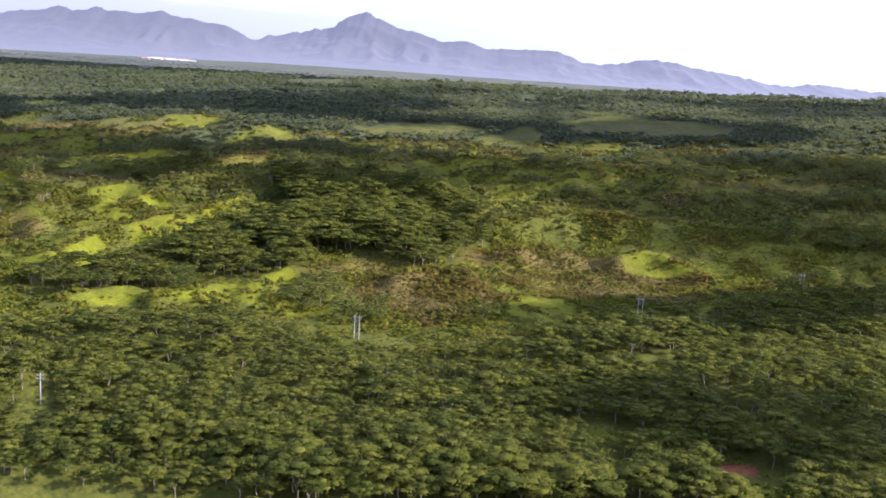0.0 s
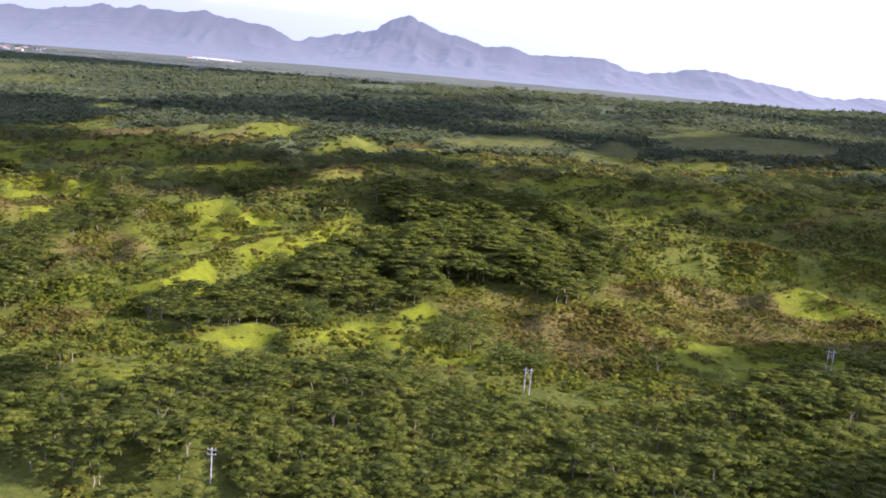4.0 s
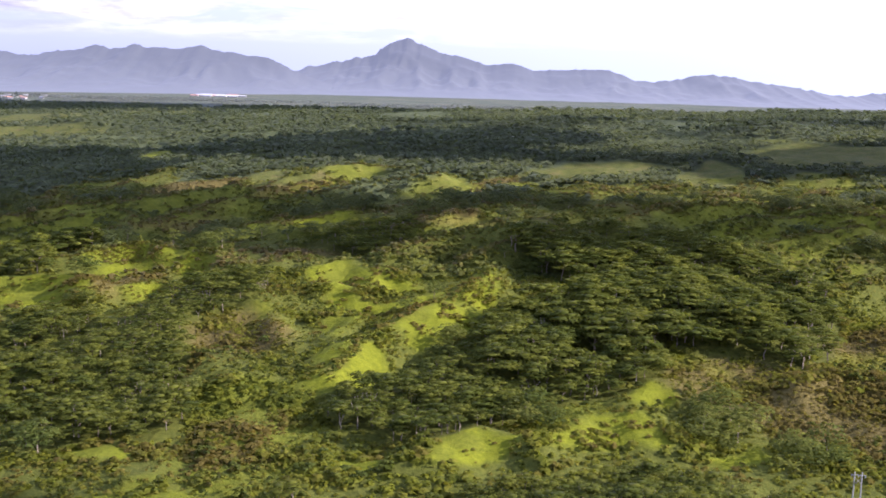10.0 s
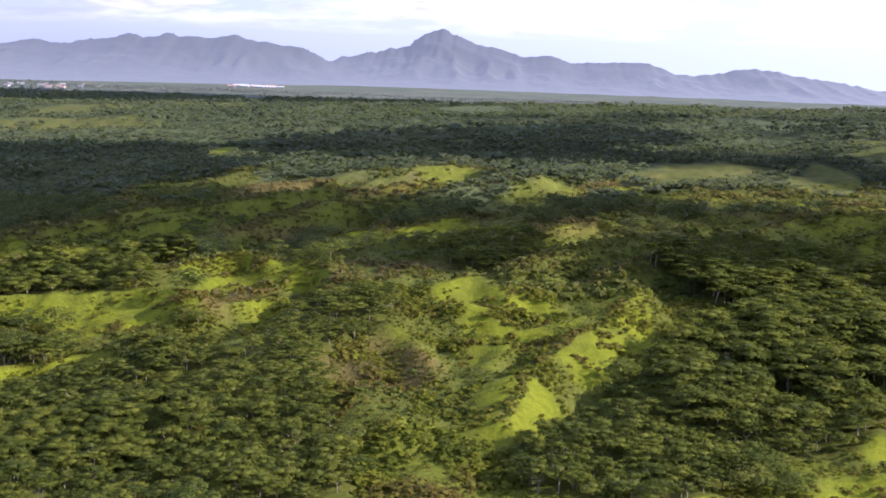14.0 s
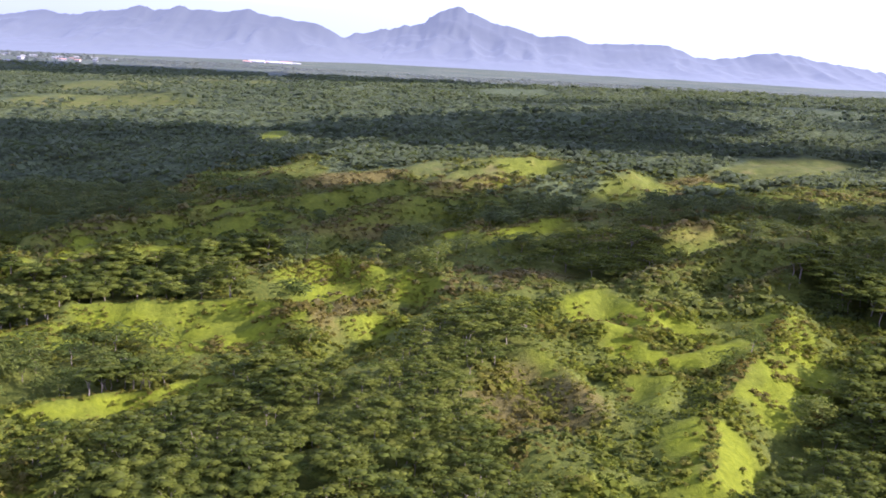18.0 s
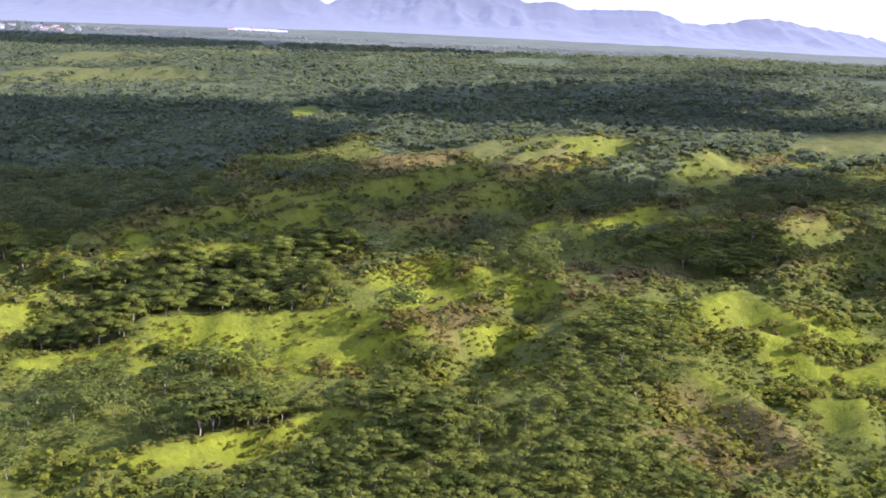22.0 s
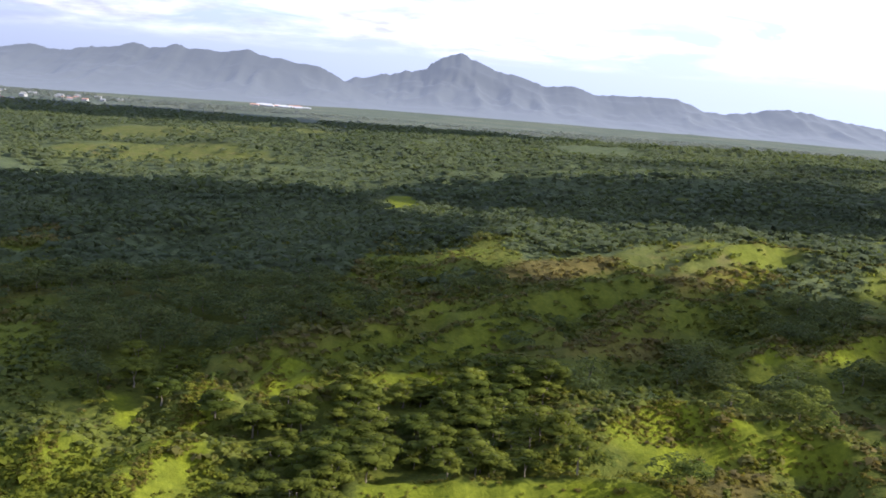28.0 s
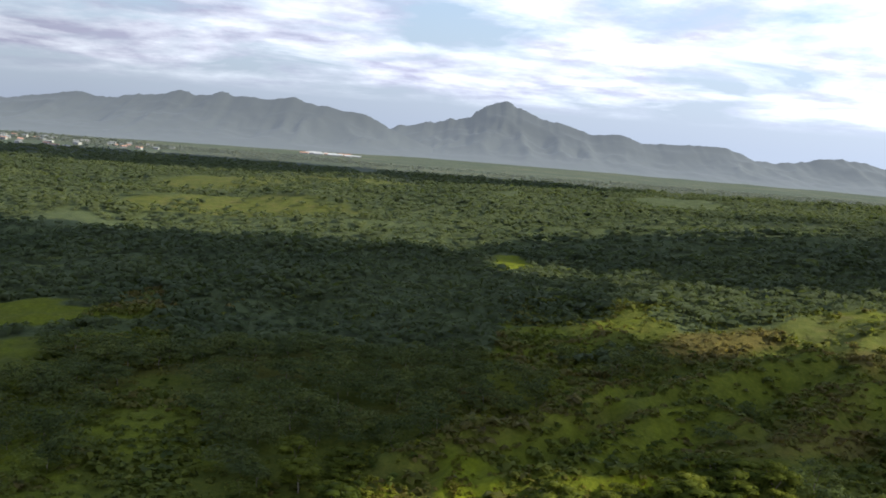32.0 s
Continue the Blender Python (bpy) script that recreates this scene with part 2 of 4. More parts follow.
patch("brown", [(-219, 949), (-190, 995), (-142, 1028), (-149, 998), (-193, 956), (-211, 941)])
patch("brown", [(-324, 976), (-302, 994), (-269, 1018), (-278, 1004), (-319, 958)])
patch("brown", [(-191, 890), (-159, 871), (-158, 866), (-186, 839)])
patch("brown", [(-177, 1012), (-112, 1069), (-111, 1044), (-159, 1012)])
patch("brown", [(-189, 895), (-157, 873), (-148, 869), (-168, 852)])
patch("brown", [(-352, 752), (-339, 743), (-347, 725), (-359, 691), (-359, 712)])
patch("field", [(-339, 1029), (-309, 1067), (-268, 1078), (-240, 1056), (-192, 1091), (-228, 1039), (-269, 1022), (-310, 988), (-327, 991)])
patch("field", [(-104, 1077), (-57, 1150), (6, 1178), (37, 1169), (-12, 1101), (-71, 1063)])
patch("field", [(24, 1072), (91, 1186), (101, 1136), (86, 1046), (38, 1043)])
patch("field", [(114, 1048), (152, 1099), (185, 1032), (145, 1012)])
patch("field", [(119, 1233), (202, 1276), (323, 1203), (283, 1099), (150, 1136)])
patch("field", [(-229, 964), (-158, 1052), (-145, 995), (-207, 941)])
patch("forest", [(-166, 590), (-150, 615), (-128, 632), (-95, 661), (-90, 686), (-66, 698), (-55, 672), (-62, 621), (-77, 583), (-93, 560), (-105, 568), (-115, 574), (-123, 553), (-134, 533), (-146, 525), (-168, 491), (-204, 514), (-190, 554), (-169, 570)])
patch("forest", [(-511, 772), (-500, 795), (-472, 806), (-434, 789), (-414, 780), (-418, 716), (-445, 711), (-468, 707), (-479, 692), (-495, 714)])
patch("forest", [(-518, 654), (-501, 666), (-460, 652), (-429, 648), (-394, 637), (-387, 630), (-403, 623), (-505, 622)])
patch("forest", [(-389, 636), (-373, 666), (-355, 663), (-355, 644), (-367, 631), (-384, 629)])
patch("forest", [(-383, 558), (-366, 585), (-332, 636), (-314, 677), (-279, 720), (-265, 700), (-287, 637), (-289, 612), (-281, 578), (-285, 541), (-404, 524), (-396, 547)])
patch("forest", [(-432, 571), (-414, 598), (-380, 621), (-359, 642), (-341, 639), (-366, 585), (-383, 558), (-400, 538)])
patch("forest", [(-78, 743), (-40, 777), (11, 751), (34, 695), (21, 628), (-12, 606), (-38, 613), (-63, 615)])
patch("grass", [(-492, 1229), (-477, 1281), (-460, 1233), (-480, 1202)])
# two pale fields painted where a band of treetops lies in sunlight
patch("field", [(-873, 1542), (-734, 1624), (-611, 1525), (-717, 1455), (-825, 1425)])
patch("field", [(-919, 1787), (-625, 2358), (-573, 1935), (-851, 1660)])
patch("forest", [(-118, 275), (-182, 425), (-140, 486), (-96, 470), (-49, 433), (35, 450), (63, 476), (130, 537), (264, 599), (150, 314)])
patch("forest", [(-186, 403), (-151, 471), (-99, 483), (-82, 429), (-58, 438), (65, 462), (41, 400), (-173, 368)])
patch("forest", [(-370, 479), (-411, 567), (-356, 592), (-330, 713), (-279, 708), (-260, 669), (-283, 605), (-283, 568), (-260, 499)])
patch("forest", [(-214, 541), (-170, 599), (-138, 651), (-85, 713), (-35, 724), (-96, 553), (-133, 536), (-208, 514)])
patch("forest", [(-513, 729), (-472, 793), (-432, 801), (-421, 748), (-445, 716), (-476, 712)])
patch("forest", [(-802, 1350), (-544, 1465), (-478, 1229), (-496, 1008), (-526, 844), (-593, 815)])
patch("forest", [(-261, 803), (-232, 867), (-199, 867), (-193, 800), (-222, 776)])
patch("forest", [(-129, 779), (-49, 845), (4, 833), (-32, 734), (-96, 723)])
patch("forest", [(-25, 1228), (124, 1275), (60, 1086), (-44, 1111)])
patch("forest", [(-342, 581), (-329, 629), (-295, 683), (-273, 666), (-284, 618), (-308, 568)])
patch("forest", [(-117, 597), (-100, 654), (-67, 621), (-67, 573), (-104, 565)])
patch("forest", [(-59, 610), (-53, 697), (8, 694), (19, 627), (-23, 578)])
patch("forest", [(64, 486), (150, 560), (264, 599), (231, 516), (147, 488)])
patch("forest", [(-232, 330), (-238, 418), (-205, 446), (-165, 452), (-150, 400), (-160, 330)])
patch("gap", [(-210, 427), (-164, 453), (-126, 464), (-94, 474), (-75, 472), (-50, 456), (-36, 440), (0, 440), (40, 450), (40, 490), (0, 485), (-36, 478), (-50, 492), (-75, 500), (-94, 502), (-126, 495), (-164, 482), (-210, 455)])
patch("gap", [(-350, 648), (-335, 640), (-322, 655), (-308, 690), (-285, 728), (-320, 755), (-352, 705)])
patch("gap", [(-455, 598), (-440, 608), (-421, 622), (-398, 634), (-380, 630), (-376, 614), (-398, 610), (-421, 598), (-440, 586), (-455, 576)])
patch("gap", [(-405, 728), (-325, 726), (-312, 745), (-345, 752), (-362, 744), (-378, 740), (-398, 752)])
patch("gap", [(-216, 428), (-196, 440), (-172, 438), (-182, 418), (-208, 414)])
patch("brown", [(15, 600), (60, 575), (150, 575), (165, 625), (90, 668), (20, 650)])
patch("field", [(-650, 3230), (-350, 3290), (0, 3320), (80, 3400), (-350, 3390), (-640, 3290)])
patch("field", [(-1500, 2560), (-1330, 2600), (-1350, 2680), (-1560, 2640)])

# red bare earth in small clearings, and gaps in the wood
def oval(x, y, wide, deep, turn=0.0):
    c, s = math.cos(radians(turn)), math.sin(radians(turn))
    ring = [(wide * math.cos(k * 0.5236), deep * math.sin(k * 0.5236)) for k in range(12)]
    return [(x + c * a - s * b, y + s * a + c * b) for a, b in ring]


patch("earth", oval(109, 340, 5, 4))
patch("gap", oval(109, 327, 10, 21))
patch("earth", oval(146, 376, 9, 2.5, 12))
patch("gap", oval(146, 370, 16, 9))
for gap in ((-142, 372, 26, 6, -12), (-96, 398, 22, 6, 12), (-30, 372, 16, 4, 20), (62, 360, 18, 5, -15), (8, 402, 20, 5, 8), (-60, 345, 14, 4, -8),
            (120, 410, 22, 5, 6), (60, 318, 12, 4, 10), (-190, 440, 20, 5, 10), (-262, 470, 14, 9, 0), (-298, 447, 12, 8, 20), (-330, 640, 22, 5, 60), (-104, 600, 5, 18, 4), (-390, 556, 34, 5, 12), (-190, 585, 6, 20, -25)):
    patch("gap", oval(*gap))

# broad swells and hollows
swell([(-385, 525), (-340, 600), (-305, 660), (-283, 722)], 9, 42)
swell([(-430, 548), (-400, 555), (-382, 555), (-363, 571), (-345, 586)], -7, 9)
swell([(-175, 345), (-157, 353), (-140, 349)], 5, 13)
swell([(-166, 388), (-142, 417), (-113, 431), (-90, 424)], 5, 17)
swell([(-195, 398), (-179, 420), (-162, 447)], -5, 9)
swell([(-193, 541), (-162, 568), (-127, 588)], 4, 17)
swell([(-356, 652), (-338, 690), (-318, 742)], -7, 12)
swell([(-201, 568), (-187, 589), (-167, 610)], -5, 9)
swell([(-104, 615), (-106, 585)], -6, 8)
# worn spurs with sharp crests: the grassy ones of the valley
ridge([(-455, 601), (-440, 611), (-422, 626), (-408, 626), (-398, 640), (-387, 640), (-380, 632)], 8, 17)
ridge([(-473, 711), (-450, 717), (-419, 721), (-389, 724), (-372, 710), (-363, 695)], 10, 26)
ridge([(-412, 745), (-391, 757), (-375, 779), (-359, 786), (-338, 767)], 10, 26)
ridge([(-337, 769), (-319, 769), (-305, 752)], 9, 22)
ridge([(-346, 706), (-333, 724), (-324, 712)], 6, 14)
ridge([(-513, 683), (-503, 689), (-484, 698), (-472, 701)], 6, 18)
ridge([(-546, 723), (-542, 747), (-529, 747)], 9, 22)
ridge([(-544, 786), (-541, 804), (-527, 790)], 8, 16)
ridge([(-544, 789), (-539, 801), (-529, 791)], 9, 16)
ridge([(-549, 715), (-542, 734), (-533, 749)], 9, 20)
ridge([(-582, 737), (-582, 752), (-573, 743)], 9, 18)
ridge([(-517, 805), (-514, 825), (-508, 828)], 8, 18)
ridge([(-502, 813), (-480, 821), (-457, 826), (-443, 835), (-423, 842), (-393, 846)], 8, 18)
ridge([(-388, 781), (-367, 794), (-357, 779), (-345, 769)], 7, 20)
# the track's spur and the knolls beside it
ridge([(-143, 732), (-165, 688), (-191, 640), (-207, 607), (-218, 561)], 8, 26)
ridge([(-208, 742), (-200, 733), (-182, 716)], 6, 16)
ridge([(-245, 733), (-227, 758), (-213, 732), (-209, 707)], 7, 18)
ridge([(-237, 706), (-224, 705), (-213, 688), (-199, 685), (-169, 699)], 6, 16)
ridge([(-231, 656), (-212, 651), (-220, 621)], 6, 16)
ridge([(-266, 669), (-258, 666), (-254, 646), (-244, 616)], 6, 15)
ridge([(-281, 581), (-270, 578), (-258, 563), (-254, 549)], 6, 14)
ridge([(-271, 597), (-259, 580), (-246, 565)], 6, 14)
ridge([(-174, 476), (-167, 495), (-155, 506), (-140, 498)], 6, 22)
ridge([(-130, 497), (-110, 529), (-92, 530), (-84, 512)], 6, 24)
ridge([(-92, 546), (-80, 565), (-73, 556)], 5, 16)
# knolls of the brush land
ridge([(42, 632), (63, 668), (80, 660)], 7, 20)
ridge([(116, 656), (136, 668), (159, 639)], 7, 20)
ridge([(-22, 563), (-1, 579), (17, 578)], 6, 18)
# the spurs beyond, in rows
ridge([(-536, 825), (-516, 847), (-492, 852), (-471, 875), (-454, 904), (-434, 919)], 10, 22)
ridge([(-469, 833), (-450, 869), (-429, 891), (-407, 903), (-394, 879)], 10, 20)
ridge([(-442, 895), (-414, 923), (-379, 949), (-339, 971)], 10, 22)
ridge([(-389, 859), (-364, 895), (-332, 930), (-295, 949)], 10, 22)
ridge([(-376, 905), (-346, 932), (-310, 974)], 8, 20)
ridge([(-317, 988), (-272, 1037), (-234, 1059), (-210, 1044)], 9, 24)
ridge([(-313, 853), (-291, 882), (-292, 854)], 8, 18)
ridge([(-280, 958), (-241, 993), (-178, 1029)], 9, 22)
ridge([(-283, 851), (-250, 885), (-236, 889)], 9, 20)
ridge([(-205, 816), (-172, 864), (-136, 890), (-103, 912)], 9, 24)
ridge([(-209, 760), (-178, 797), (-139, 824)], 9, 22)
ridge([(-134, 819), (-86, 873), (-39, 916)], 9, 24)
ridge([(-151, 761), (-117, 796), (-74, 830)], 9, 24)
ridge([(-65, 843), (-11, 906), (49, 929)], 9, 28)
ridge([(-3, 757), (59, 818), (109, 834)], 9, 26)
ridge([(20, 854), (83, 879), (133, 862)], 10, 30)
ridge([(99, 898), (163, 874), (222, 816)], 10, 30)
ridge([(42, 703), (95, 736), (149, 724)], 10, 28)
CRESTS, FAR_CRESTS = [line for line, high, wide in RIDGES[:14]], [line for line, high, wide in RIDGES[28:]]
for line in FAR_CRESTS:
    if max(b for a, b in line) < 985 and line[0][0] < -260:
        patch("slope", [(a + 1, b - 1) for a, b in line] + [(a + 5, b - 15) for a, b in line[::-1]])

# a foot track along the grassy spur, and a dirt road
TRACKS.append([(-218, 561), (-209, 590), (-205, 612), (-191, 640), (-165, 688), (-146, 730)])
TRACKS.append([(-416, 989), (-368, 1014), (-334, 1021)])

BASE_Y = (-3000, 200, 450, 530, 600, 700, 775, 900, 1000, 1080, 1200, 1390, 1550, 1800, 2300, 3000, 9000)
BASE_Z = (-40, 4, 11, 11, 17, 26, 33, 43, 52, 60, 64, 72, 77, 79, 56, 48, 48)
# how far the broad land lies above or below that profile, every 120 m across and 80 m away
LAND = np.array((
    (-0.6, -0.7, -0.3, 1.4, 6.4, 2.2, 0.8, 0.4),
    (-0.9, -1.2, -1, 0.4, 2.7, -0.5, 2.1, 0.8),
    (-1.3, -2.7, -2.6, 0.3, 0.7, -1.1, 3.8, 1.5),
    (-1.8, -7.5, -8.2, -0.1, -0.3, 0.2, -2, -1.7),
    (-1, -9.8, -9.7, -3.4, -2.1, 2.9, -9.9, -7.7),
    (1.9, -5.5, -0.9, -1.5, -0.7, 0.7, -7.7, -7),
    (3.4, -3.6, -0.9, 2.9, 2.5, -1.2, -3.4, -3.5),
    (4.2, 2.5, -3.4, -2, 2, -1.7, -2.8, -2.6),
    (-0.2, 3.7, 3.9, -0.1, 0.9, -3.5, -4.8, -3),
    (-1.7, 2, 7.9, 5.7, -0, -5.5, -9.5, -4.4),
    (0, 1.1, 3.5, 5.2, 0.7, -4.3, -9.7, -4.5),
    (0.3, 0.2, 1, 2.1, 0.3, -2.1, -4.7, -2.7),
))


def lie(x, y):
    """The broad rises and hollows, smoothly between the corners of LAND."""
    u, v = np.clip((x + 640) / 120, 0, 6.999), np.clip((y - 320) / 80, 0, 10.999)
    i, j = np.floor(u).astype(int), np.floor(v).astype(int)

    def weights(t):
        return (-0.5 * t ** 3 + t ** 2 - 0.5 * t, 1.5 * t ** 3 - 2.5 * t ** 2 + 1, -1.5 * t ** 3 + 2 * t ** 2 + 0.5 * t, 0.5 * t ** 3 - 0.5 * t ** 2)

    z = 0.0
    for a, wa in enumerate(weights(u - i)):
        for b, wb in enumerate(weights(v - j)):
            z = z + wa * wb * LAND[np.clip(j + b - 1, 0, 11), np.clip(i + a - 1, 0, 7)]
    out = np.maximum(np.abs(x + 220) - 420, 0) + np.maximum(np.abs(y - 760) - 440, 0)
    return z * np.clip(1 - out / 260, 0, 1)


def spurs(x, y):
    """The worn spurs and gullies, 1 on a crest and 0 in a gully's bed."""
    bend = 30 * (fractal(x, y, 160, 2, 44) - 0.5)
    along, across = 0.86 * x + 0.5 * y, -0.5 * x + 0.86 * y + bend
    return ridged(along / 2.4, across, 50, 3, 11)


def rise(x, y):
    """The spurs' height over the land at their feet."""
    worn = 0.7 + 0.65 * ridged(x, y, 17, 2, 83)
    up = np.zeros(np.shape(x))
    for line, high, wide in RIDGES:
        d = to_line(x, y, line)
        up = np.maximum(up, high * np.clip(1.04 - np.hypot(d, 1.5) / wide * worn, 0, 1) ** 1.15)
    return up


def height(x, y):
    """The ground's height."""
    x, y = np.asarray(x, float), np.asarray(y, float)
    z = np.interp(y, BASE_Y, BASE_Z) + np.clip(x, -1500, 700) * np.interp(y, (450, 640, 730, 1000, 1500, 2600), (-0.003, 0.006, 0.028, 0.035, 0.035, 0))
    z = z + lie(x, y)
    z = z + np.interp(y, (250, 500, 780, 1000, 1100, 1800, 2400), (2, 2, 4, 6, 6, 5, 0)) * (spurs(x, y) - 0.62)
    z = z + np.interp(y, (250, 1100, 1500), (3.0, 5.0, 0)) * (ridged(x, y, 38, 4, 61) - 0.6)
    z = z + np.interp(y, (1050, 1300, 2000, 2600), (0, 8, 9, 2)) * (fractal(x, y, 190, 3, 5) - 0.5)
    z = z + np.interp(y, (1120, 1350, 1900, 2300), (0, 16, 16, 0)) * (ridged(x / 2.6 + 0.3 * y, y, 150, 3, 37) - 0.62)
    z = z + np.interp(y, (350, 480, 1000, 1150), (0, 2.6, 2.6, 0)) * (ridged(x, y * 0.7, 15, 2, 66) - 0.6)
    for line, high, wide in SWELLS:
        z = z + high * np.exp(-(to_line(x, y, line) / wide) ** 2)
    return z + rise(x, y)


# ---- materials ----
def material(name):
    m = bpy.data.materials.new(name)
    m.use_nodes = True
    return m, m.node_tree, m.node_tree.nodes["Principled BSDF"]


def noise_node(tree, scale, detail=5.0, rough=0.6):
    coord = tree.nodes.new("ShaderNodeNewGeometry")
    n = node(tree, "ShaderNodeTexNoise", Scale=scale, Detail=detail, Roughness=rough)
    tree.links.new(coord.outputs["Position"], n.inputs["Vector"])
    return n


def ramp(tree, source, *stops):
    r = tree.nodes.new("ShaderNodeValToRGB")
    while len(r.color_ramp.elements) < len(stops):
        r.color_ramp.elements.new(0.5)
    for e, (place, colour) in zip(r.color_ramp.elements, stops):
        e.position, e.color = place, (*colour, 1)
    tree.links.new(source, r.inputs[0])
    return r


def blend(tree, factor, a, b, how="MIX"):
    m = tree.nodes.new("ShaderNodeMix")
    m.data_type, m.blend_type = "RGBA", how
    for source, i in ((factor, 0), (a, 6), (b, 7)):
        if isinstance(source, (int, float)):
            m.inputs[i].default_value = source
        elif isinstance(source, tuple):
            m.inputs[i].default_value = (*source, 1)
        else:
            tree.links.new(source, m.inputs[i])
    return m.outputs[2]


def ground_material():
    m, tree, bsdf = material("ground cover")
    cover = tree.nodes.new("ShaderNodeAttribute")
    cover.attribute_name = "cover"
    parts = tree.nodes.new("ShaderNodeSeparateColor")
    tree.links.new(cover.outputs["Color"], parts.inputs[0])
    fine, broad = noise_node(tree, 0.5, 6, 0.65), noise_node(tree, 0.035, 6, 0.6)
    under = ramp(tree, fine.outputs[0], (0.3, (0.066, 0.082, 0.013)), (0.7, (0.140, 0.145, 0.022)))
    grass = ramp(tree, fine.outputs[0], (0.3, (0.134, 0.154, 0.008)), (0.7, (0.206, 0.226, 0.010)))
    brown = ramp(tree, fine.outputs[0], (0.3, (0.100, 0.084, 0.022)), (0.7, (0.165, 0.130, 0.038)))
    field = ramp(tree, noise_node(tree, 0.07, 6, 0.7).outputs[0], (0.32, (0.080, 0.092, 0.022)), (0.5, (0.118, 0.128, 0.028)), (0.68, (0.150, 0.132, 0.044)))
    earth = ramp(tree, fine.outputs[0], (0.3, (0.20, 0.065, 0.03)), (0.7, (0.36, 0.14, 0.065)))
    c = blend(tree, parts.outputs[1], under.outputs[0], brown.outputs[0])
    c = blend(tree, parts.outputs[2], c, field.outputs[0])
    c = blend(tree, parts.outputs[0], c, grass.outputs[0])
    c = blend(tree, cover.outputs["Alpha"], c, earth.outputs[0])
    # ground under the far woods: the leaves' tone, haze blue painted in
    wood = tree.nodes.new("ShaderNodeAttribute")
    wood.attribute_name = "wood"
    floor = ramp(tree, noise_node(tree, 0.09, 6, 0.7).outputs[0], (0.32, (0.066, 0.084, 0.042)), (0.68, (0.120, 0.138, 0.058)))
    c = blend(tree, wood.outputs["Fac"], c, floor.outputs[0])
    # haze over the far plain, painted into the ground colour
    plain_haze = tree.nodes.new("ShaderNodeAttribute")
    plain_haze.attribute_name = "plain"
    haze_tone = ramp(tree, noise_node(tree, 0.008, 6, 0.7).outputs[0], (0.32, (0.098, 0.120, 0.092)), (0.55, (0.140, 0.152, 0.112)), (0.7, (0.200, 0.190, 0.130)))
    c = blend(tree, plain_haze.outputs["Fac"], c, haze_tone.outputs[0])
    c = blend(tree, 0.5, c, ramp(tree, noise_node(tree, 0.16, 4).outputs[0], (0.3, (0.5, 0.5, 0.5)), (0.7, (1.1, 1.08, 1.0))).outputs[0], "MULTIPLY")
    tree.links.new(c, bsdf.inputs["Base Color"])
    bsdf.inputs["Roughness"].default_value = 0.85
    bsdf.inputs["Specular IOR Level"].default_value = 0.05
    # a trace of bluish sheen in place of haze
    bsdf.inputs["Sheen Weight"].default_value, bsdf.inputs["Sheen Roughness"].default_value = 0.002, 0.5
    bsdf.inputs["Sheen Tint"].default_value = (0.82, 0.86, 1.0, 1)
    bump = node(tree, "ShaderNodeBump", Strength=0.55, Distance=0.9)
    tree.links.new(noise_node(tree, 0.9, 6, 0.7).outputs[0], bump.inputs["Height"])
    worn = node(tree, "ShaderNodeBump", Strength=0.4, Distance=3.0)
    tree.links.new(noise_node(tree, 0.13, 4, 0.55).outputs[0], worn.inputs["Height"])
    tree.links.new(worn.outputs[0], bump.inputs["Normal"])
    tree.links.new(bump.outputs[0], bsdf.inputs["Normal"])
    return m


def leaf_material(name, dark, light, through=0.42, gloss=0.3, haze_sheen=0.08, mid=None, vary=1.0, own=False):
    """Leaves: each clump has its own shade, each tree its own tint, and light comes through. A bluish sheen stands in
    for haze.
    """
    m, tree, bsdf = material(name)
    geo = tree.nodes.new("ShaderNodeNewGeometry")
    info = tree.nodes.new("ShaderNodeObjectInfo")
    tint = tree.nodes.new("ShaderNodeAttribute")
    tint.attribute_name = "tint"
    both = tree.nodes.new("ShaderNodeMath")
    both.operation = "ADD"
    tree.links.new(tint.outputs["Fac"], both.inputs[0])
    both.inputs[1].default_value = 0.0
    if own:
        tree.links.new(info.outputs["Random"], both.inputs[1])
    frac = tree.nodes.new("ShaderNodeMath")
    frac.operation = "PINGPONG"
    frac.inputs[1].default_value = 1.0
    tree.links.new(both.outputs[0], frac.inputs[0])
    mid = mid or tuple((a + b) / 2 for a, b in zip(dark, light))
    shade = ramp(tree, frac.outputs[0], (0.05, dark), (0.5, mid), (0.95, light))
    clump = ramp(tree, geo.outputs["Random Per Island"], (0.0, (1 - 0.28 * vary, 1 - 0.26 * vary, 1 - 0.3 * vary)), (1.0, (1 + 0.2 * vary, 1 + 0.18 * vary, 1 + 0.1 * vary)))
    c = blend(tree, 1.0, shade.outputs[0], clump.outputs[0], "MULTIPLY")
    tree.links.new(c, bsdf.inputs["Base Color"])
    bsdf.inputs["Roughness"].default_value = 0.6
    bsdf.inputs["Specular IOR Level"].default_value = gloss
    bsdf.inputs["Sheen Weight"].default_value, bsdf.inputs["Sheen Roughness"].default_value = haze_sheen, 0.5
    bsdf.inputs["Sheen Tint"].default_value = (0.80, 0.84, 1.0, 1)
    glow = tree.nodes.new("ShaderNodeBsdfTranslucent")
    warm = blend(tree, 1.0, c, (1.22, 1.22, 0.75), "MULTIPLY")
    tree.links.new(warm, glow.inputs[0])
    mix = node(tree, "ShaderNodeMixShader", Fac=through)
    tree.links.new(bsdf.outputs[0], mix.inputs[1])
    tree.links.new(glow.outputs[0], mix.inputs[2])
    tree.links.new(mix.outputs[0], tree.nodes["Material Output"].inputs[0])
    return m


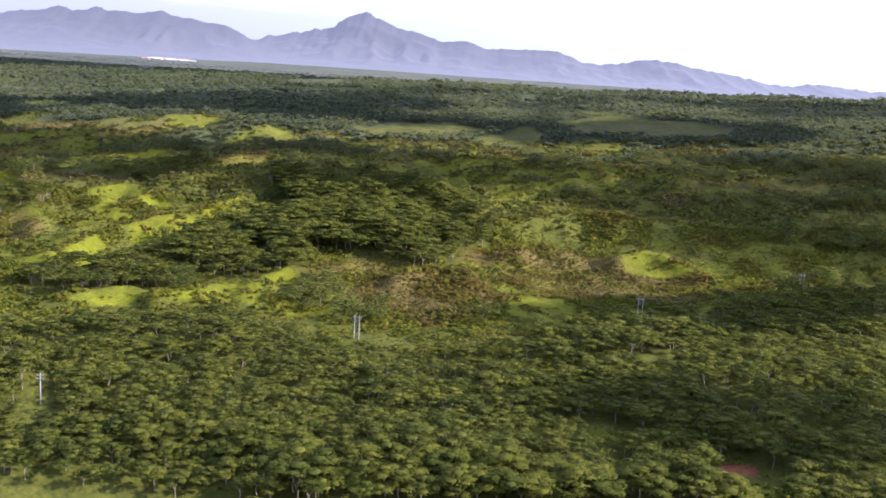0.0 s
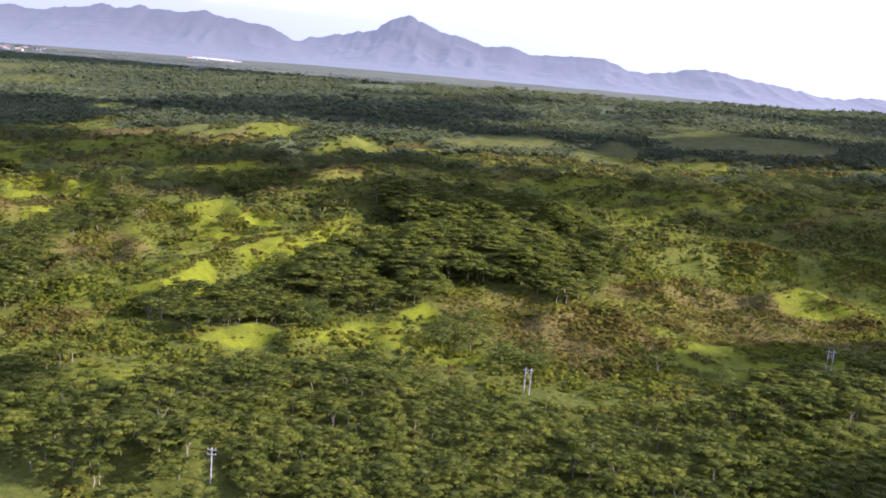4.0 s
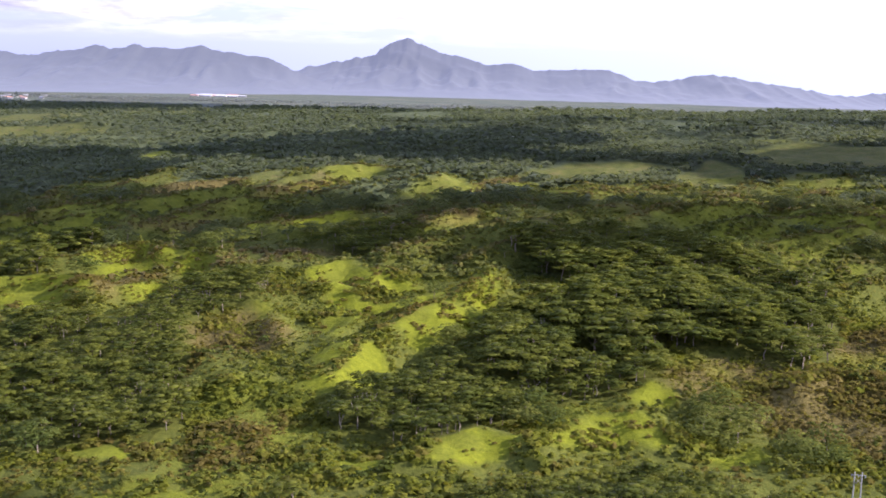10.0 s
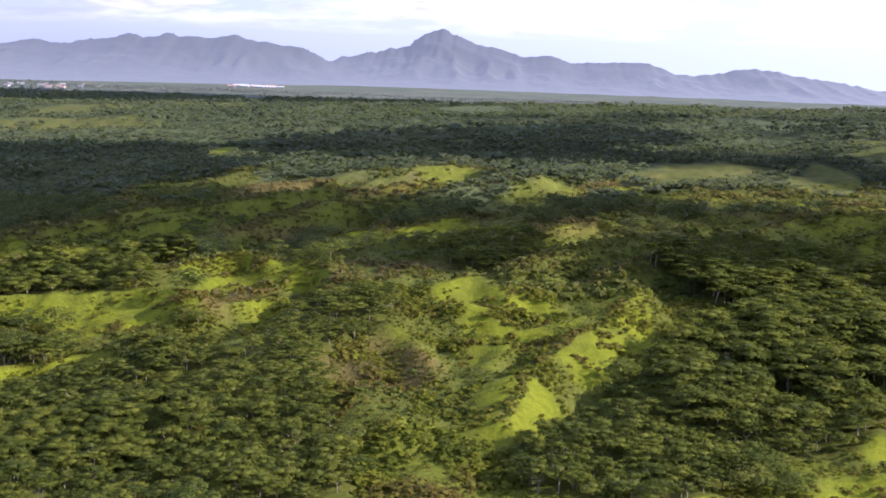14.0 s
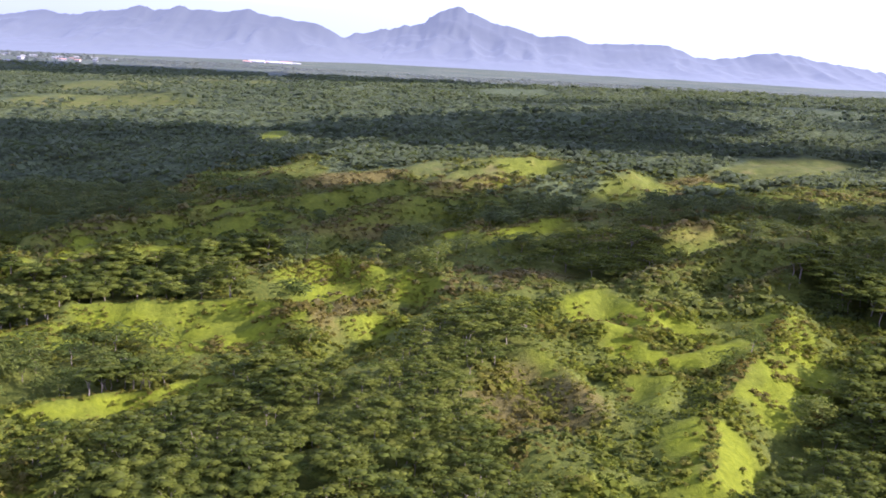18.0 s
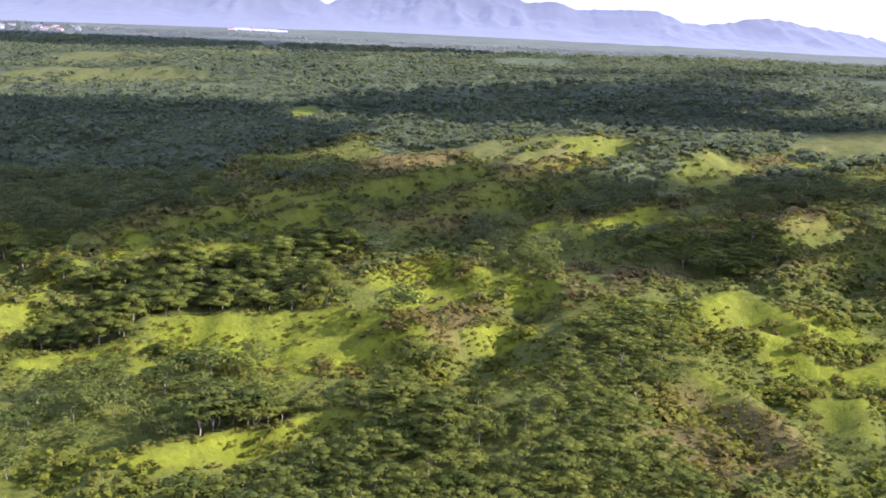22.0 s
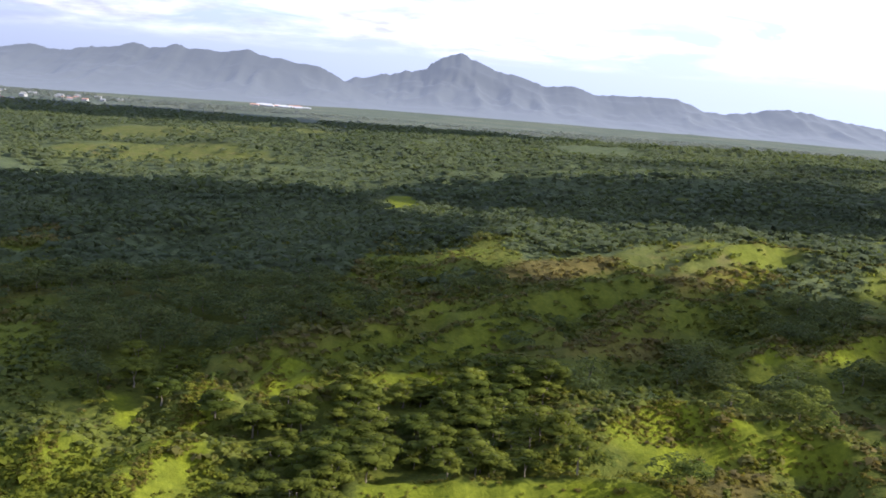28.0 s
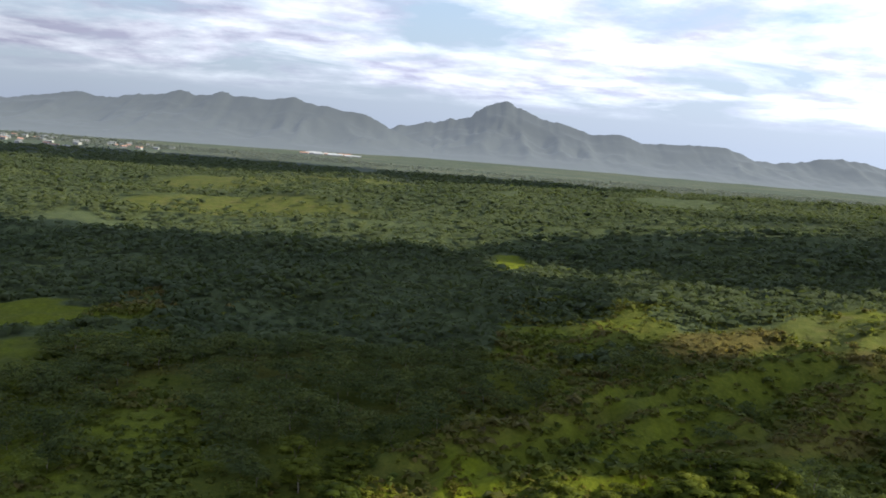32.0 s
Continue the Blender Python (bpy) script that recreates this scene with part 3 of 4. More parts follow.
def plain_material(name, a, b, scale, rough=0.8, bump=0.0):
    m, tree, bsdf = material(name)
    n = noise_node(tree, scale, 6)
    tree.links.new(ramp(tree, n.outputs[0], (0.3, a), (0.7, b)).outputs[0], bsdf.inputs["Base Color"])
    bsdf.inputs["Roughness"].default_value = rough
    if bump:
        k = node(tree, "ShaderNodeBump", Strength=0.7, Distance=bump)
        tree.links.new(n.outputs[0], k.inputs["Height"])
        tree.links.new(k.outputs[0], bsdf.inputs["Normal"])
    return m


GROUND = ground_material()
LEAVES = leaf_material("albizia leaves", (0.076, 0.095, 0.015), (0.150, 0.162, 0.022), gloss=0.04, haze_sheen=0.010, own=True)
WOOD_LEAVES = leaf_material("gully tree leaves", (0.094, 0.120, 0.026), (0.168, 0.184, 0.038), through=0.42, gloss=0.04, haze_sheen=0.012)
# far leaves: haze painted in as greyer, bluer tones and a bluish sheen
HAZY_LEAVES = leaf_material("far wood leaves with painted haze", (0.068, 0.090, 0.036), (0.136, 0.154, 0.052), gloss=0.04, haze_sheen=0.055, vary=0.7)
HAZY_PLAIN_LEAVES = leaf_material("plain wood leaves with painted haze", (0.100, 0.118, 0.088), (0.150, 0.162, 0.110), gloss=0.04, haze_sheen=0.28, vary=0.3)
BUSH = leaf_material("brush leaves", (0.078, 0.102, 0.017), (0.152, 0.122, 0.028), gloss=0.05, haze_sheen=0.008, mid=(0.172, 0.184, 0.016))
# copies of the near brush and gully leaves, with haze painted in
HAZY_BUSH = leaf_material("far brush leaves with painted haze", (0.076, 0.098, 0.028), (0.160, 0.126, 0.040), gloss=0.05, haze_sheen=0.045, mid=(0.156, 0.170, 0.026))
HAZY_WOOD = leaf_material("far gully tree leaves with painted haze", (0.092, 0.114, 0.036), (0.158, 0.172, 0.048), gloss=0.05, haze_sheen=0.06)
SHRUB = leaf_material("shrub leaves", (0.090, 0.114, 0.021), (0.180, 0.182, 0.022), gloss=0.05, haze_sheen=0.02)
BARK = plain_material("pale bark", (0.17, 0.135, 0.095), (0.32, 0.26, 0.19), 1.5, 0.85, 0.05)
CLOUD = plain_material("cloud", (0.75, 0.75, 0.77), (0.85, 0.85, 0.86), 0.01, 1.0)


def thin_cloud_material():
    """Unseen shade cloud that lets part of the sunlight through, for lighter shade below."""
    m, tree, bsdf = material("thin cloud")
    bsdf.inputs["Base Color"].default_value, bsdf.inputs["Roughness"].default_value = (0.82, 0.82, 0.84, 1), 1.0
    mix = node(tree, "ShaderNodeMixShader", Fac=0.34)
    tree.links.new(tree.nodes.new("ShaderNodeBsdfTransparent").outputs[0], mix.inputs[1])
    tree.links.new(bsdf.outputs[0], mix.inputs[2])
    tree.links.new(mix.outputs[0], tree.nodes["Material Output"].inputs[0])
    return m


THIN_CLOUD = thin_cloud_material()
POLE = plain_material("weathered pole wood", (0.30, 0.28, 0.25), (0.5, 0.48, 0.44), 3.0, 0.8, 0.01)
STEEL = plain_material("galvanised steel", (0.28, 0.29, 0.30), (0.42, 0.42, 0.42), 4.0, 0.45)
ROOF = plain_material("white roof sheet", (0.46, 0.45, 0.44), (0.62, 0.60, 0.58), 0.2, 0.5)
RED_ROOF = plain_material("rusty roof sheet", (0.45, 0.22, 0.15), (0.6, 0.34, 0.24), 0.2, 0.6)
WALL = plain_material("pale wall paint", (0.30, 0.29, 0.27), (0.42, 0.40, 0.37), 0.3, 0.8)
GREY_ROOF = plain_material("grey roof sheet", (0.22, 0.23, 0.23), (0.34, 0.34, 0.33), 0.2, 0.6)


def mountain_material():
    """The far range: haze painted in as a blue-grey glow, paler towards the foot."""
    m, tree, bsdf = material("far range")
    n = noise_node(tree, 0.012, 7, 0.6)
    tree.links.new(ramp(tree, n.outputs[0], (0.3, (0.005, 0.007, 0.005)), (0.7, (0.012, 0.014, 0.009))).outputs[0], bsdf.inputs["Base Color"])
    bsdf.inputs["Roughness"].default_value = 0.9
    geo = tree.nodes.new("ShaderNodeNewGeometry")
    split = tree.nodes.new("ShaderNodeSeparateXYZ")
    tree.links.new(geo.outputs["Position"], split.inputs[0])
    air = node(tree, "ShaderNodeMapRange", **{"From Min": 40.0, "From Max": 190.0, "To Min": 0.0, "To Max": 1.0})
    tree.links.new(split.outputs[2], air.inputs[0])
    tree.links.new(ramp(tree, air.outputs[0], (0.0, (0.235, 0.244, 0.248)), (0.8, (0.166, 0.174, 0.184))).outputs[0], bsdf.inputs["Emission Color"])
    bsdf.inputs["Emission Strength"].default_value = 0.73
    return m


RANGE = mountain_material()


# ---- building with plain arrays ----
def mesh_from(name, verts, faces, mat, smooth=False, tint=None, outs=None):
    """A mesh of alike-sided faces from arrays."""
    verts, faces = np.asarray(verts, np.float32), np.asarray(faces, np.int32)
    me = bpy.data.meshes.new(name)
    me.vertices.add(len(verts))
    me.vertices.foreach_set("co", verts.ravel())
    sides = faces.shape[1]
    me.loops.add(faces.size)
    me.loops.foreach_set("vertex_index", faces.ravel())
    me.polygons.add(len(faces))
    me.polygons.foreach_set("loop_start", np.arange(0, faces.size, sides, dtype=np.int32))
    if smooth:
        me.polygons.foreach_set("use_smooth", np.ones(len(faces), bool))
    if tint is not None:
        layer = me.attributes.new("tint", "FLOAT", "POINT")
        layer.data.foreach_set("value", np.asarray(tint, np.float32))
    me.update(calc_edges=True)
    if outs is not None:
        me.normals_split_custom_set_from_vertices(np.asarray(outs, np.float32))
    me.materials.append(mat)
    return me


def steps(low, high, fine, start, end, growth=1.12):
    """Grid lines: fine between low and high, ever wider out to start and end."""
    mid = list(np.arange(low, high + 0.1, fine))
    out, step = [], fine
    while mid[-1] < end:
        step = min(step * growth, 260)
        mid.append(mid[-1] + step)
    step = fine
    while mid[0] > start:
        step = min(step * growth, 260)
        mid.insert(0, mid[0] - step)
    return np.array(mid)


def cover_at(x, y):
    wob_x = x + 8 * (fractal(x, y, 30, 3, 71) - 0.5)
    wob_y = y + 8 * (fractal(x, y, 30, 3, 72) - 0.5)
    out = {}
    for kind, edge in (("grass", 3.0), ("brown", 9.0), ("field", 6.0), ("forest", 4.0), ("earth", 1.5), ("gap", 1.0), ("slope", 6.0)):
        total = np.zeros(np.shape(x))
        for outline in PATCHES[kind]:
            near = (wob_x > min(p[0] for p in outline) - edge) & (wob_x < max(p[0] for p in outline) + edge) \
                & (wob_y > min(p[1] for p in outline) - edge) & (wob_y < max(p[1] for p in outline) + edge)
            if near.any():
                total[near] = np.maximum(total[near], inside(wob_x[near], wob_y[near], outline, edge))
        out[kind] = total
    for line in TRACKS:
        worn = 0.8 * np.clip(1.6 - to_line(wob_x * 0.3 + x * 0.7, wob_y * 0.3 + y * 0.7, line) * 0.7, 0, 1)
        out["brown"], out["grass"] = np.maximum(out["brown"], worn), out["grass"] * (1 - worn)
    out["forest"] = out["forest"] * (1 - out["gap"])
    return out


# ---- the ground ----
def make_ground():
    xs, ys = steps(-740, 320, 3.8, -9000, 9000), steps(290, 1130, 3.8, -6000, 9000, 1.06)
    gx, gy = np.meshgrid(xs, ys)
    gx, gy = gx.ravel(), gy.ravel()
    verts = np.stack([gx, gy, height(gx, gy)], 1)
    nx = len(xs)
    i = (np.arange(len(ys) - 1)[:, None] * nx + np.arange(nx - 1)[None, :]).ravel()
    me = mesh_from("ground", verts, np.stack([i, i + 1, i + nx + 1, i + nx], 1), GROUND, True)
    c = cover_at(gx, gy)
    plain = np.interp(gy, (2200, 2500), (0, 1)) * np.clip((fractal(gx / 3, gy, 130, 3, 33) - 0.55) * 8, 0, 1)
    meadow = np.clip((fractal(gx, gy, 60, 4, 51) - 0.55 + np.interp(gy, (780, 860), (0, 0.06))) * 8, 0, 0.5) * (gy < 1100) * (1 - c["forest"])
    meadow = np.maximum(meadow, 0.3 * c["slope"])
    crest = np.clip((spurs(gx, gy) - 0.74) * 9, 0, 0.8) * 0.5 * (gy > 800) * np.interp(gy, (950, 1060), (1, 0)) * (1 - c["grass"])
    broken = 1 - 0.35 * np.clip((fractal(gx, gy, 13, 3, 97) - 0.51) * 14, 0, 1)
    rgba = np.stack([np.maximum(c["grass"], meadow) * broken, np.maximum(c["brown"], crest), np.maximum(c["field"], plain), c["earth"]], 1)
    # where the ground takes the far leaves' hazy tone
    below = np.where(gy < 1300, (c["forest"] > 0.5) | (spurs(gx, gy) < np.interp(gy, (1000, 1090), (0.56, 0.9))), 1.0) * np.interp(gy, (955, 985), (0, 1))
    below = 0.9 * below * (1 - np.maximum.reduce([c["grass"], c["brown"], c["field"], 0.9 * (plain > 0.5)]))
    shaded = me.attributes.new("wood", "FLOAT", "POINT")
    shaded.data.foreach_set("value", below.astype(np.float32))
    # the painted haze grows with distance
    plain_haze = me.attributes.new("plain", "FLOAT", "POINT")
    plain_haze.data.foreach_set("value", np.interp(gy, (2050, 2500), (0, 0.85)).astype(np.float32))
    layer = me.attributes.new("cover", "FLOAT_COLOR", "POINT")
    layer.data.foreach_set("color", rgba.astype(np.float32).ravel())
    tagged(new("ground", me), "rolling green hill country with grassy spurs and gullies", "ground", kind="structure")


make_ground()


# ---- the far range ----
def make_range(name, label, skyline, line_y, depth, seed):
    """Mountains with spurs, from the heights along the crest."""
    sx, sz = zip(*skyline)
    xs = np.arange(sx[0], sx[-1], 9.0)
    crest = np.interp(xs, sx, sz) + 11 * (ridged(xs, xs * 0, 34, 4, seed) - 0.6)
    rows = np.concatenate([-np.linspace(1, 0, 60) ** 1.3, np.linspace(0.05, 0.5, 8)])
    gx, gv = np.meshgrid(xs, rows)
    top = np.broadcast_to(crest, gx.shape)
    reach = depth(gx)
    gy = line_y(gx) + gv * reach
    spur = ridged(gx + 40 * fractal(gx, gy, 150, 2, seed + 3), (gv * reach) * 0.4, 120, 4, seed + 7)
    down = np.clip(np.abs(gv), 0, 1)
    fall = np.clip((1 - down) ** 1.5 * (1 - 0.75 * np.sin(down * math.pi) * (1 - spur)), 0, 1)
    gz = 40 + (top - 40) * fall
    verts = np.stack([gx.ravel(), gy.ravel(), gz.ravel()], 1)
    nx = len(xs)
    i = (np.arange(len(rows) - 1)[:, None] * nx + np.arange(nx - 1)[None, :]).ravel()
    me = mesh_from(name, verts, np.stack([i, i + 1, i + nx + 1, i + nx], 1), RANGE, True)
    tagged(new(name, me), label, "mountains", kind="structure")


main_left = [(-1250, 60), (-1000, 88), (-877, 112), (-814, 130), (-783, 143), (-720, 148), (-685, 166), (-646, 165), (-605, 181), (-583, 187),
             (-566, 180), (-513, 197), (-495, 218), (-468, 235), (-454, 247), (-416, 261), (-383, 265), (-355, 259), (-339, 247), (-302, 237),
             (-273, 218), (-208, 203), (-155, 194), (-91, 176), (-55, 162)]
main_right = [(0, 171), (51, 170), (123, 149), (153, 147), (261, 152), (328, 154), (414, 153), (463, 138), (513, 114), (587, 115), (677, 127),
              (730, 139), (792, 145), (871, 139), (926, 122), (978, 119), (1061, 107), (1144, 98), (1196, 82), (1286, 80), (1364, 94),
              (1404, 91), (1483, 86), (1613, 79), (1900, 85), (2300, 65)]
side_range = [(-3400, 80), (-2700, 105), (-2132, 133), (-2015, 149), (-1918, 165), (-1869, 178), (-1820, 165), (-1761, 161), (-1645, 182), (-1567, 190),
              (-1513, 204), (-1451, 193), (-1402, 197), (-1370, 211), (-1315, 200), (-1198, 197), (-1121, 209), (-1092, 204), (-1072, 196),
              (-1042, 188), (-1004, 191), (-964, 181), (-886, 172), (-856, 166), (-836, 154), (-786, 130), (-700, 95), (-600, 62), (-450, 46)]
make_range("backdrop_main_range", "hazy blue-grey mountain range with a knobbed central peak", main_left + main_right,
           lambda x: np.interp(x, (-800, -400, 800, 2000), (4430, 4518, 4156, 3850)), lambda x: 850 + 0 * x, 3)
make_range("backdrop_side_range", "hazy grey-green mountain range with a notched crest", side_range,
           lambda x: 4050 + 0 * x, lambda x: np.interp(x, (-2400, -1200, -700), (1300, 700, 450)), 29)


# ---- unseen clouds, added to shade chosen stretches of ground ----
def make_shade_cloud(x, y, wide, deep, turn, seed, thin=False):
    """An unseen flat-based heap of puffs, set sunward so that its shadow falls at x, y."""
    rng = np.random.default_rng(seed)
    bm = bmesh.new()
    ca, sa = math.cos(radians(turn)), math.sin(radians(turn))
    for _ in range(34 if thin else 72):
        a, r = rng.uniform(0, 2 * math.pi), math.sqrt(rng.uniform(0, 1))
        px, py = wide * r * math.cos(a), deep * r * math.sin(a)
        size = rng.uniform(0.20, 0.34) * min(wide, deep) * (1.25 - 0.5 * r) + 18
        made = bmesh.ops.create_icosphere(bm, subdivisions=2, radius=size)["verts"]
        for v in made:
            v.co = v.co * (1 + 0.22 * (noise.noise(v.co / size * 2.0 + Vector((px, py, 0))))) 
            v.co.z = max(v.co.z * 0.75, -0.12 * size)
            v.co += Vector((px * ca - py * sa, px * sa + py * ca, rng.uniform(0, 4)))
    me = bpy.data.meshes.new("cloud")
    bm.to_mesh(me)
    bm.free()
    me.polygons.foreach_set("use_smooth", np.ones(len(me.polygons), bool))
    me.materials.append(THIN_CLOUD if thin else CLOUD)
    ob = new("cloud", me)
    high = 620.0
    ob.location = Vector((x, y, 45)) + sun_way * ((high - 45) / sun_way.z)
    tagged(ob, "unseen flat-based cloud placed to shade the hills", "cloud", group="clouds of the broken layer", kind="structure")


# each row gives the ground to be shaded; thin clouds shade it lightly
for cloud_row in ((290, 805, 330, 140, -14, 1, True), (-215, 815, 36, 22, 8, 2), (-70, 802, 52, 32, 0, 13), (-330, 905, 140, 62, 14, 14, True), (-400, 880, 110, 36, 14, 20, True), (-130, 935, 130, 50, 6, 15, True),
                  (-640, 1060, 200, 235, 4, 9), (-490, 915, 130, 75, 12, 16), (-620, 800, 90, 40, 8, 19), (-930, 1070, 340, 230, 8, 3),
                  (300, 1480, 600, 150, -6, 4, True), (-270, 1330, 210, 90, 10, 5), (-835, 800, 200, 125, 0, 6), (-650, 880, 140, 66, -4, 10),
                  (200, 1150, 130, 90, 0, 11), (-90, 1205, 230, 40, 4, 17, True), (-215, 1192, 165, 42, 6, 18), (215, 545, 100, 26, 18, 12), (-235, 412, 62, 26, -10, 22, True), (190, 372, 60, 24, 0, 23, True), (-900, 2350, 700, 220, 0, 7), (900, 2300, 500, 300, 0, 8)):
    make_shade_cloud(*cloud_row)


# ---- trees ----
ICO = None


def unit_ball():
    """A coarse ball of twenty faces."""
    bm = bmesh.new()
    bmesh.ops.create_icosphere(bm, subdivisions=1, radius=1.0)
    v = np.array([p.co for p in bm.verts])
    f = np.array([[p.index for p in q.verts] for q in bm.faces])
    bm.free()
    return v, f


ICO = unit_ball()


def make_crown(rng, count, radius, tall, lobes, size, cores=True, flat=0.42, slim=0.42, level=0.25, low=0.66, broad=1.0, heart=0.82):
    """A spreading crown of flat-topped lobes: leaf tufts round a denser heart. Gives corners, faces and outward directions."""
    pts, ways, verts, faces, outs, start = [], [], [], [], [], 0
    for k in range(lobes):
        a = 2 * math.pi * k / max(lobes - 1, 1) + rng.uniform(-0.5, 0.5)
        d = radius * (rng.uniform(0.42, 0.78) if k else 0.0)
        c = np.array([d * math.cos(a), d * math.sin(a), tall * (rng.uniform(low, 0.90) if k else 0.93)])
        r = radius * rng.uniform(0.40, 0.56) * broad
        if lobes == 1:
            c, r = np.array([0, 0, tall * 0.6]), radius * 0.85
        n = max(1, count // lobes)
        v = rng.normal(size=(n, 3))
        v[:, 2] = np.abs(v[:, 2]) * 0.9 - 0.25
        v /= np.linalg.norm(v, axis=1, keepdims=True)
        pts.append(c + v * np.array([r, r, r * flat]) * rng.uniform(0.8, 1.08, (n, 1)))
        ways.append(v * np.array([0.55, 0.55, 1.0]) + [0, 0, 0.45] if level > 0 else v)
        if cores:
            bv = ICO[0] * np.array([r, r, r * flat]) * heart * rng.uniform(0.8, 1.12, (len(ICO[0]), 1))
            verts.append(c + bv), faces.append(ICO[1] + start), outs.append(ICO[0] * np.array([0.7, 0.7, 1.2]) + [0, 0, 0.35])
            start += len(bv)
    pts, ways = np.concatenate(pts), np.concatenate(ways)
    n = len(pts)
    w = ways * np.array([0.6, 0.6, 1.0]) + rng.normal(scale=0.28, size=(n, 3)) + [0, 0, level]
    w /= np.linalg.norm(w, axis=1, keepdims=True)
    side = np.cross(w, rng.normal(size=(n, 3)))
    side /= np.linalg.norm(side, axis=1, keepdims=True)
    other = np.cross(w, side)
    s = size * rng.uniform(0.6, 1.35, (n, 1))
    wag = [rng.uniform(-0.3, 0.3, (n, 1)) for _ in range(4)]
    corners = [pts + s * (1.0 * side + wag[0] * other) - 0.16 * s * w, pts + s * (slim * other + wag[1] * side) + 0.2 * s * w,
               pts - s * (1.0 * side + wag[2] * other) - 0.16 * s * w, pts - s * (slim * other + wag[3] * side) + 0.2 * s * w]
    i = start + np.arange(n)[:, None] * 4
    verts.append(np.stack(corners, 1).reshape(-1, 3))
    faces += [i + [0, 1, 2], i + [0, 2, 3]]
    outs.append(np.repeat(0.7 * ways + 0.3 * w + [0, 0, 0.3], 4, axis=0))
    outs = np.concatenate(outs)
    return np.concatenate(verts), np.concatenate(faces), outs / np.linalg.norm(outs, axis=1, keepdims=True)


def trunk_mesh(rng, tall, radius, lobes, sides=5, thick=1.0):
    """A tapered bole that forks into limbs below the crown."""
    verts, faces = [], []

    def tube(a, b, ra, rb):
        a, b = np.array(a), np.array(b)
        mid = (a + b) / 2 + rng.normal(scale=0.05, size=3) * np.linalg.norm(b - a)
        start = len(verts)
        for c, r in ((a, ra), (mid, (ra + rb) / 2), (b, rb)):
            for k in range(sides):
                t = 2 * math.pi * k / sides
                verts.append((c[0] + r * math.cos(t), c[1] + r * math.sin(t), c[2]))
        for ring in (0, 1):
            for k in range(sides):
                p, q = start + ring * sides + k, start + ring * sides + (k + 1) % sides
                faces.append((p, q, q + sides)), faces.append((p, q + sides, p + sides))

    fork = tall * 0.42
    tube((0, 0, -0.6), (rng.uniform(-0.3, 0.3), rng.uniform(-0.3, 0.3), fork), 0.30 * thick, 0.22 * thick)
    for k in range(lobes):
        a = 2 * math.pi * k / lobes + rng.uniform(-0.4, 0.4)
        d = radius * rng.uniform(0.4, 0.7)
        tube((0, 0, fork * rng.uniform(0.85, 1.0)), (d * math.cos(a), d * math.sin(a), tall * rng.uniform(0.74, 0.88)), 0.17 * thick, 0.06 * thick)
    return np.array(verts), np.array(faces), None


def scatter(low_x, high_x, low_y, high_y, gap, seed):
    """Points on a jittered grid."""
    rng = np.random.default_rng(seed)
    gx, gy = np.meshgrid(np.arange(low_x, high_x, gap), np.arange(low_y, high_y, gap))
    gx = gx.ravel() + rng.uniform(-0.45, 0.45, gx.size) * gap
    gy = gy.ravel() + rng.uniform(-0.45, 0.45, gy.size) * gap
    return gx, gy, rng


def in_view_land(x, y, margin=14):
    """The land that the flight overlooks: what lies below or beside it is never shown."""
    near_side = np.interp(x, (-700, -560, -396, -133, 200), (755, 690, 521, 299, 296)) - margin
    far_side = 150 + margin + (y - 320) * 0.42
    return (y > near_side) & (x < far_side)


def strewn(name, label, category, kinds, x, y, size, rng, mat, sink=0.0, shade=None):
    """One object of all these plants, each a turned and sized copy of one of the kinds."""
    z = height(x, y) - sink
    pick = rng.integers(0, len(kinds), len(x))
    turn = rng.uniform(0, 2 * math.pi, len(x))
    verts, faces, tint, outs, start = [], [], [], [], 0
    for k, (kv, kf, kn) in enumerate(kinds):
        at = np.flatnonzero(pick == k)
        if not len(at):
            continue
        c, s = np.cos(turn[at])[:, None], np.sin(turn[at])[:, None]
        px, py = kv[:, 0][None] * size[at, None], kv[:, 1][None] * size[at, None]
        stretch = rng.uniform(0.85, 1.2, (len(at), 1))
        v = np.stack([x[at, None] + c * px - s * py, y[at, None] + s * px + c * py, z[at, None] + kv[:, 2][None] * size[at, None] * stretch], 2)
        f = kf[None] + (np.arange(len(at)) * len(kv))[:, None, None] + start
        verts.append(v.reshape(-1, 3)), faces.append(f.reshape(-1, 3))
        tint.append(np.repeat(rng.uniform(0, 1, len(at)) if shade is None else shade[at], len(kv)))
        start += len(at) * len(kv)
        if kn is not None:
            o = np.stack([c * kn[:, 0] - s * kn[:, 1], s * kn[:, 0] + c * kn[:, 1], np.broadcast_to(kn[:, 2], (len(at), len(kv)))], 2)
            outs.append(o.reshape(-1, 3))
    me = mesh_from(name, np.concatenate(verts), np.concatenate(faces), mat, False, np.concatenate(tint), np.concatenate(outs) if outs else None)
    return tagged(new(name, me), label, category, kind="stuff")


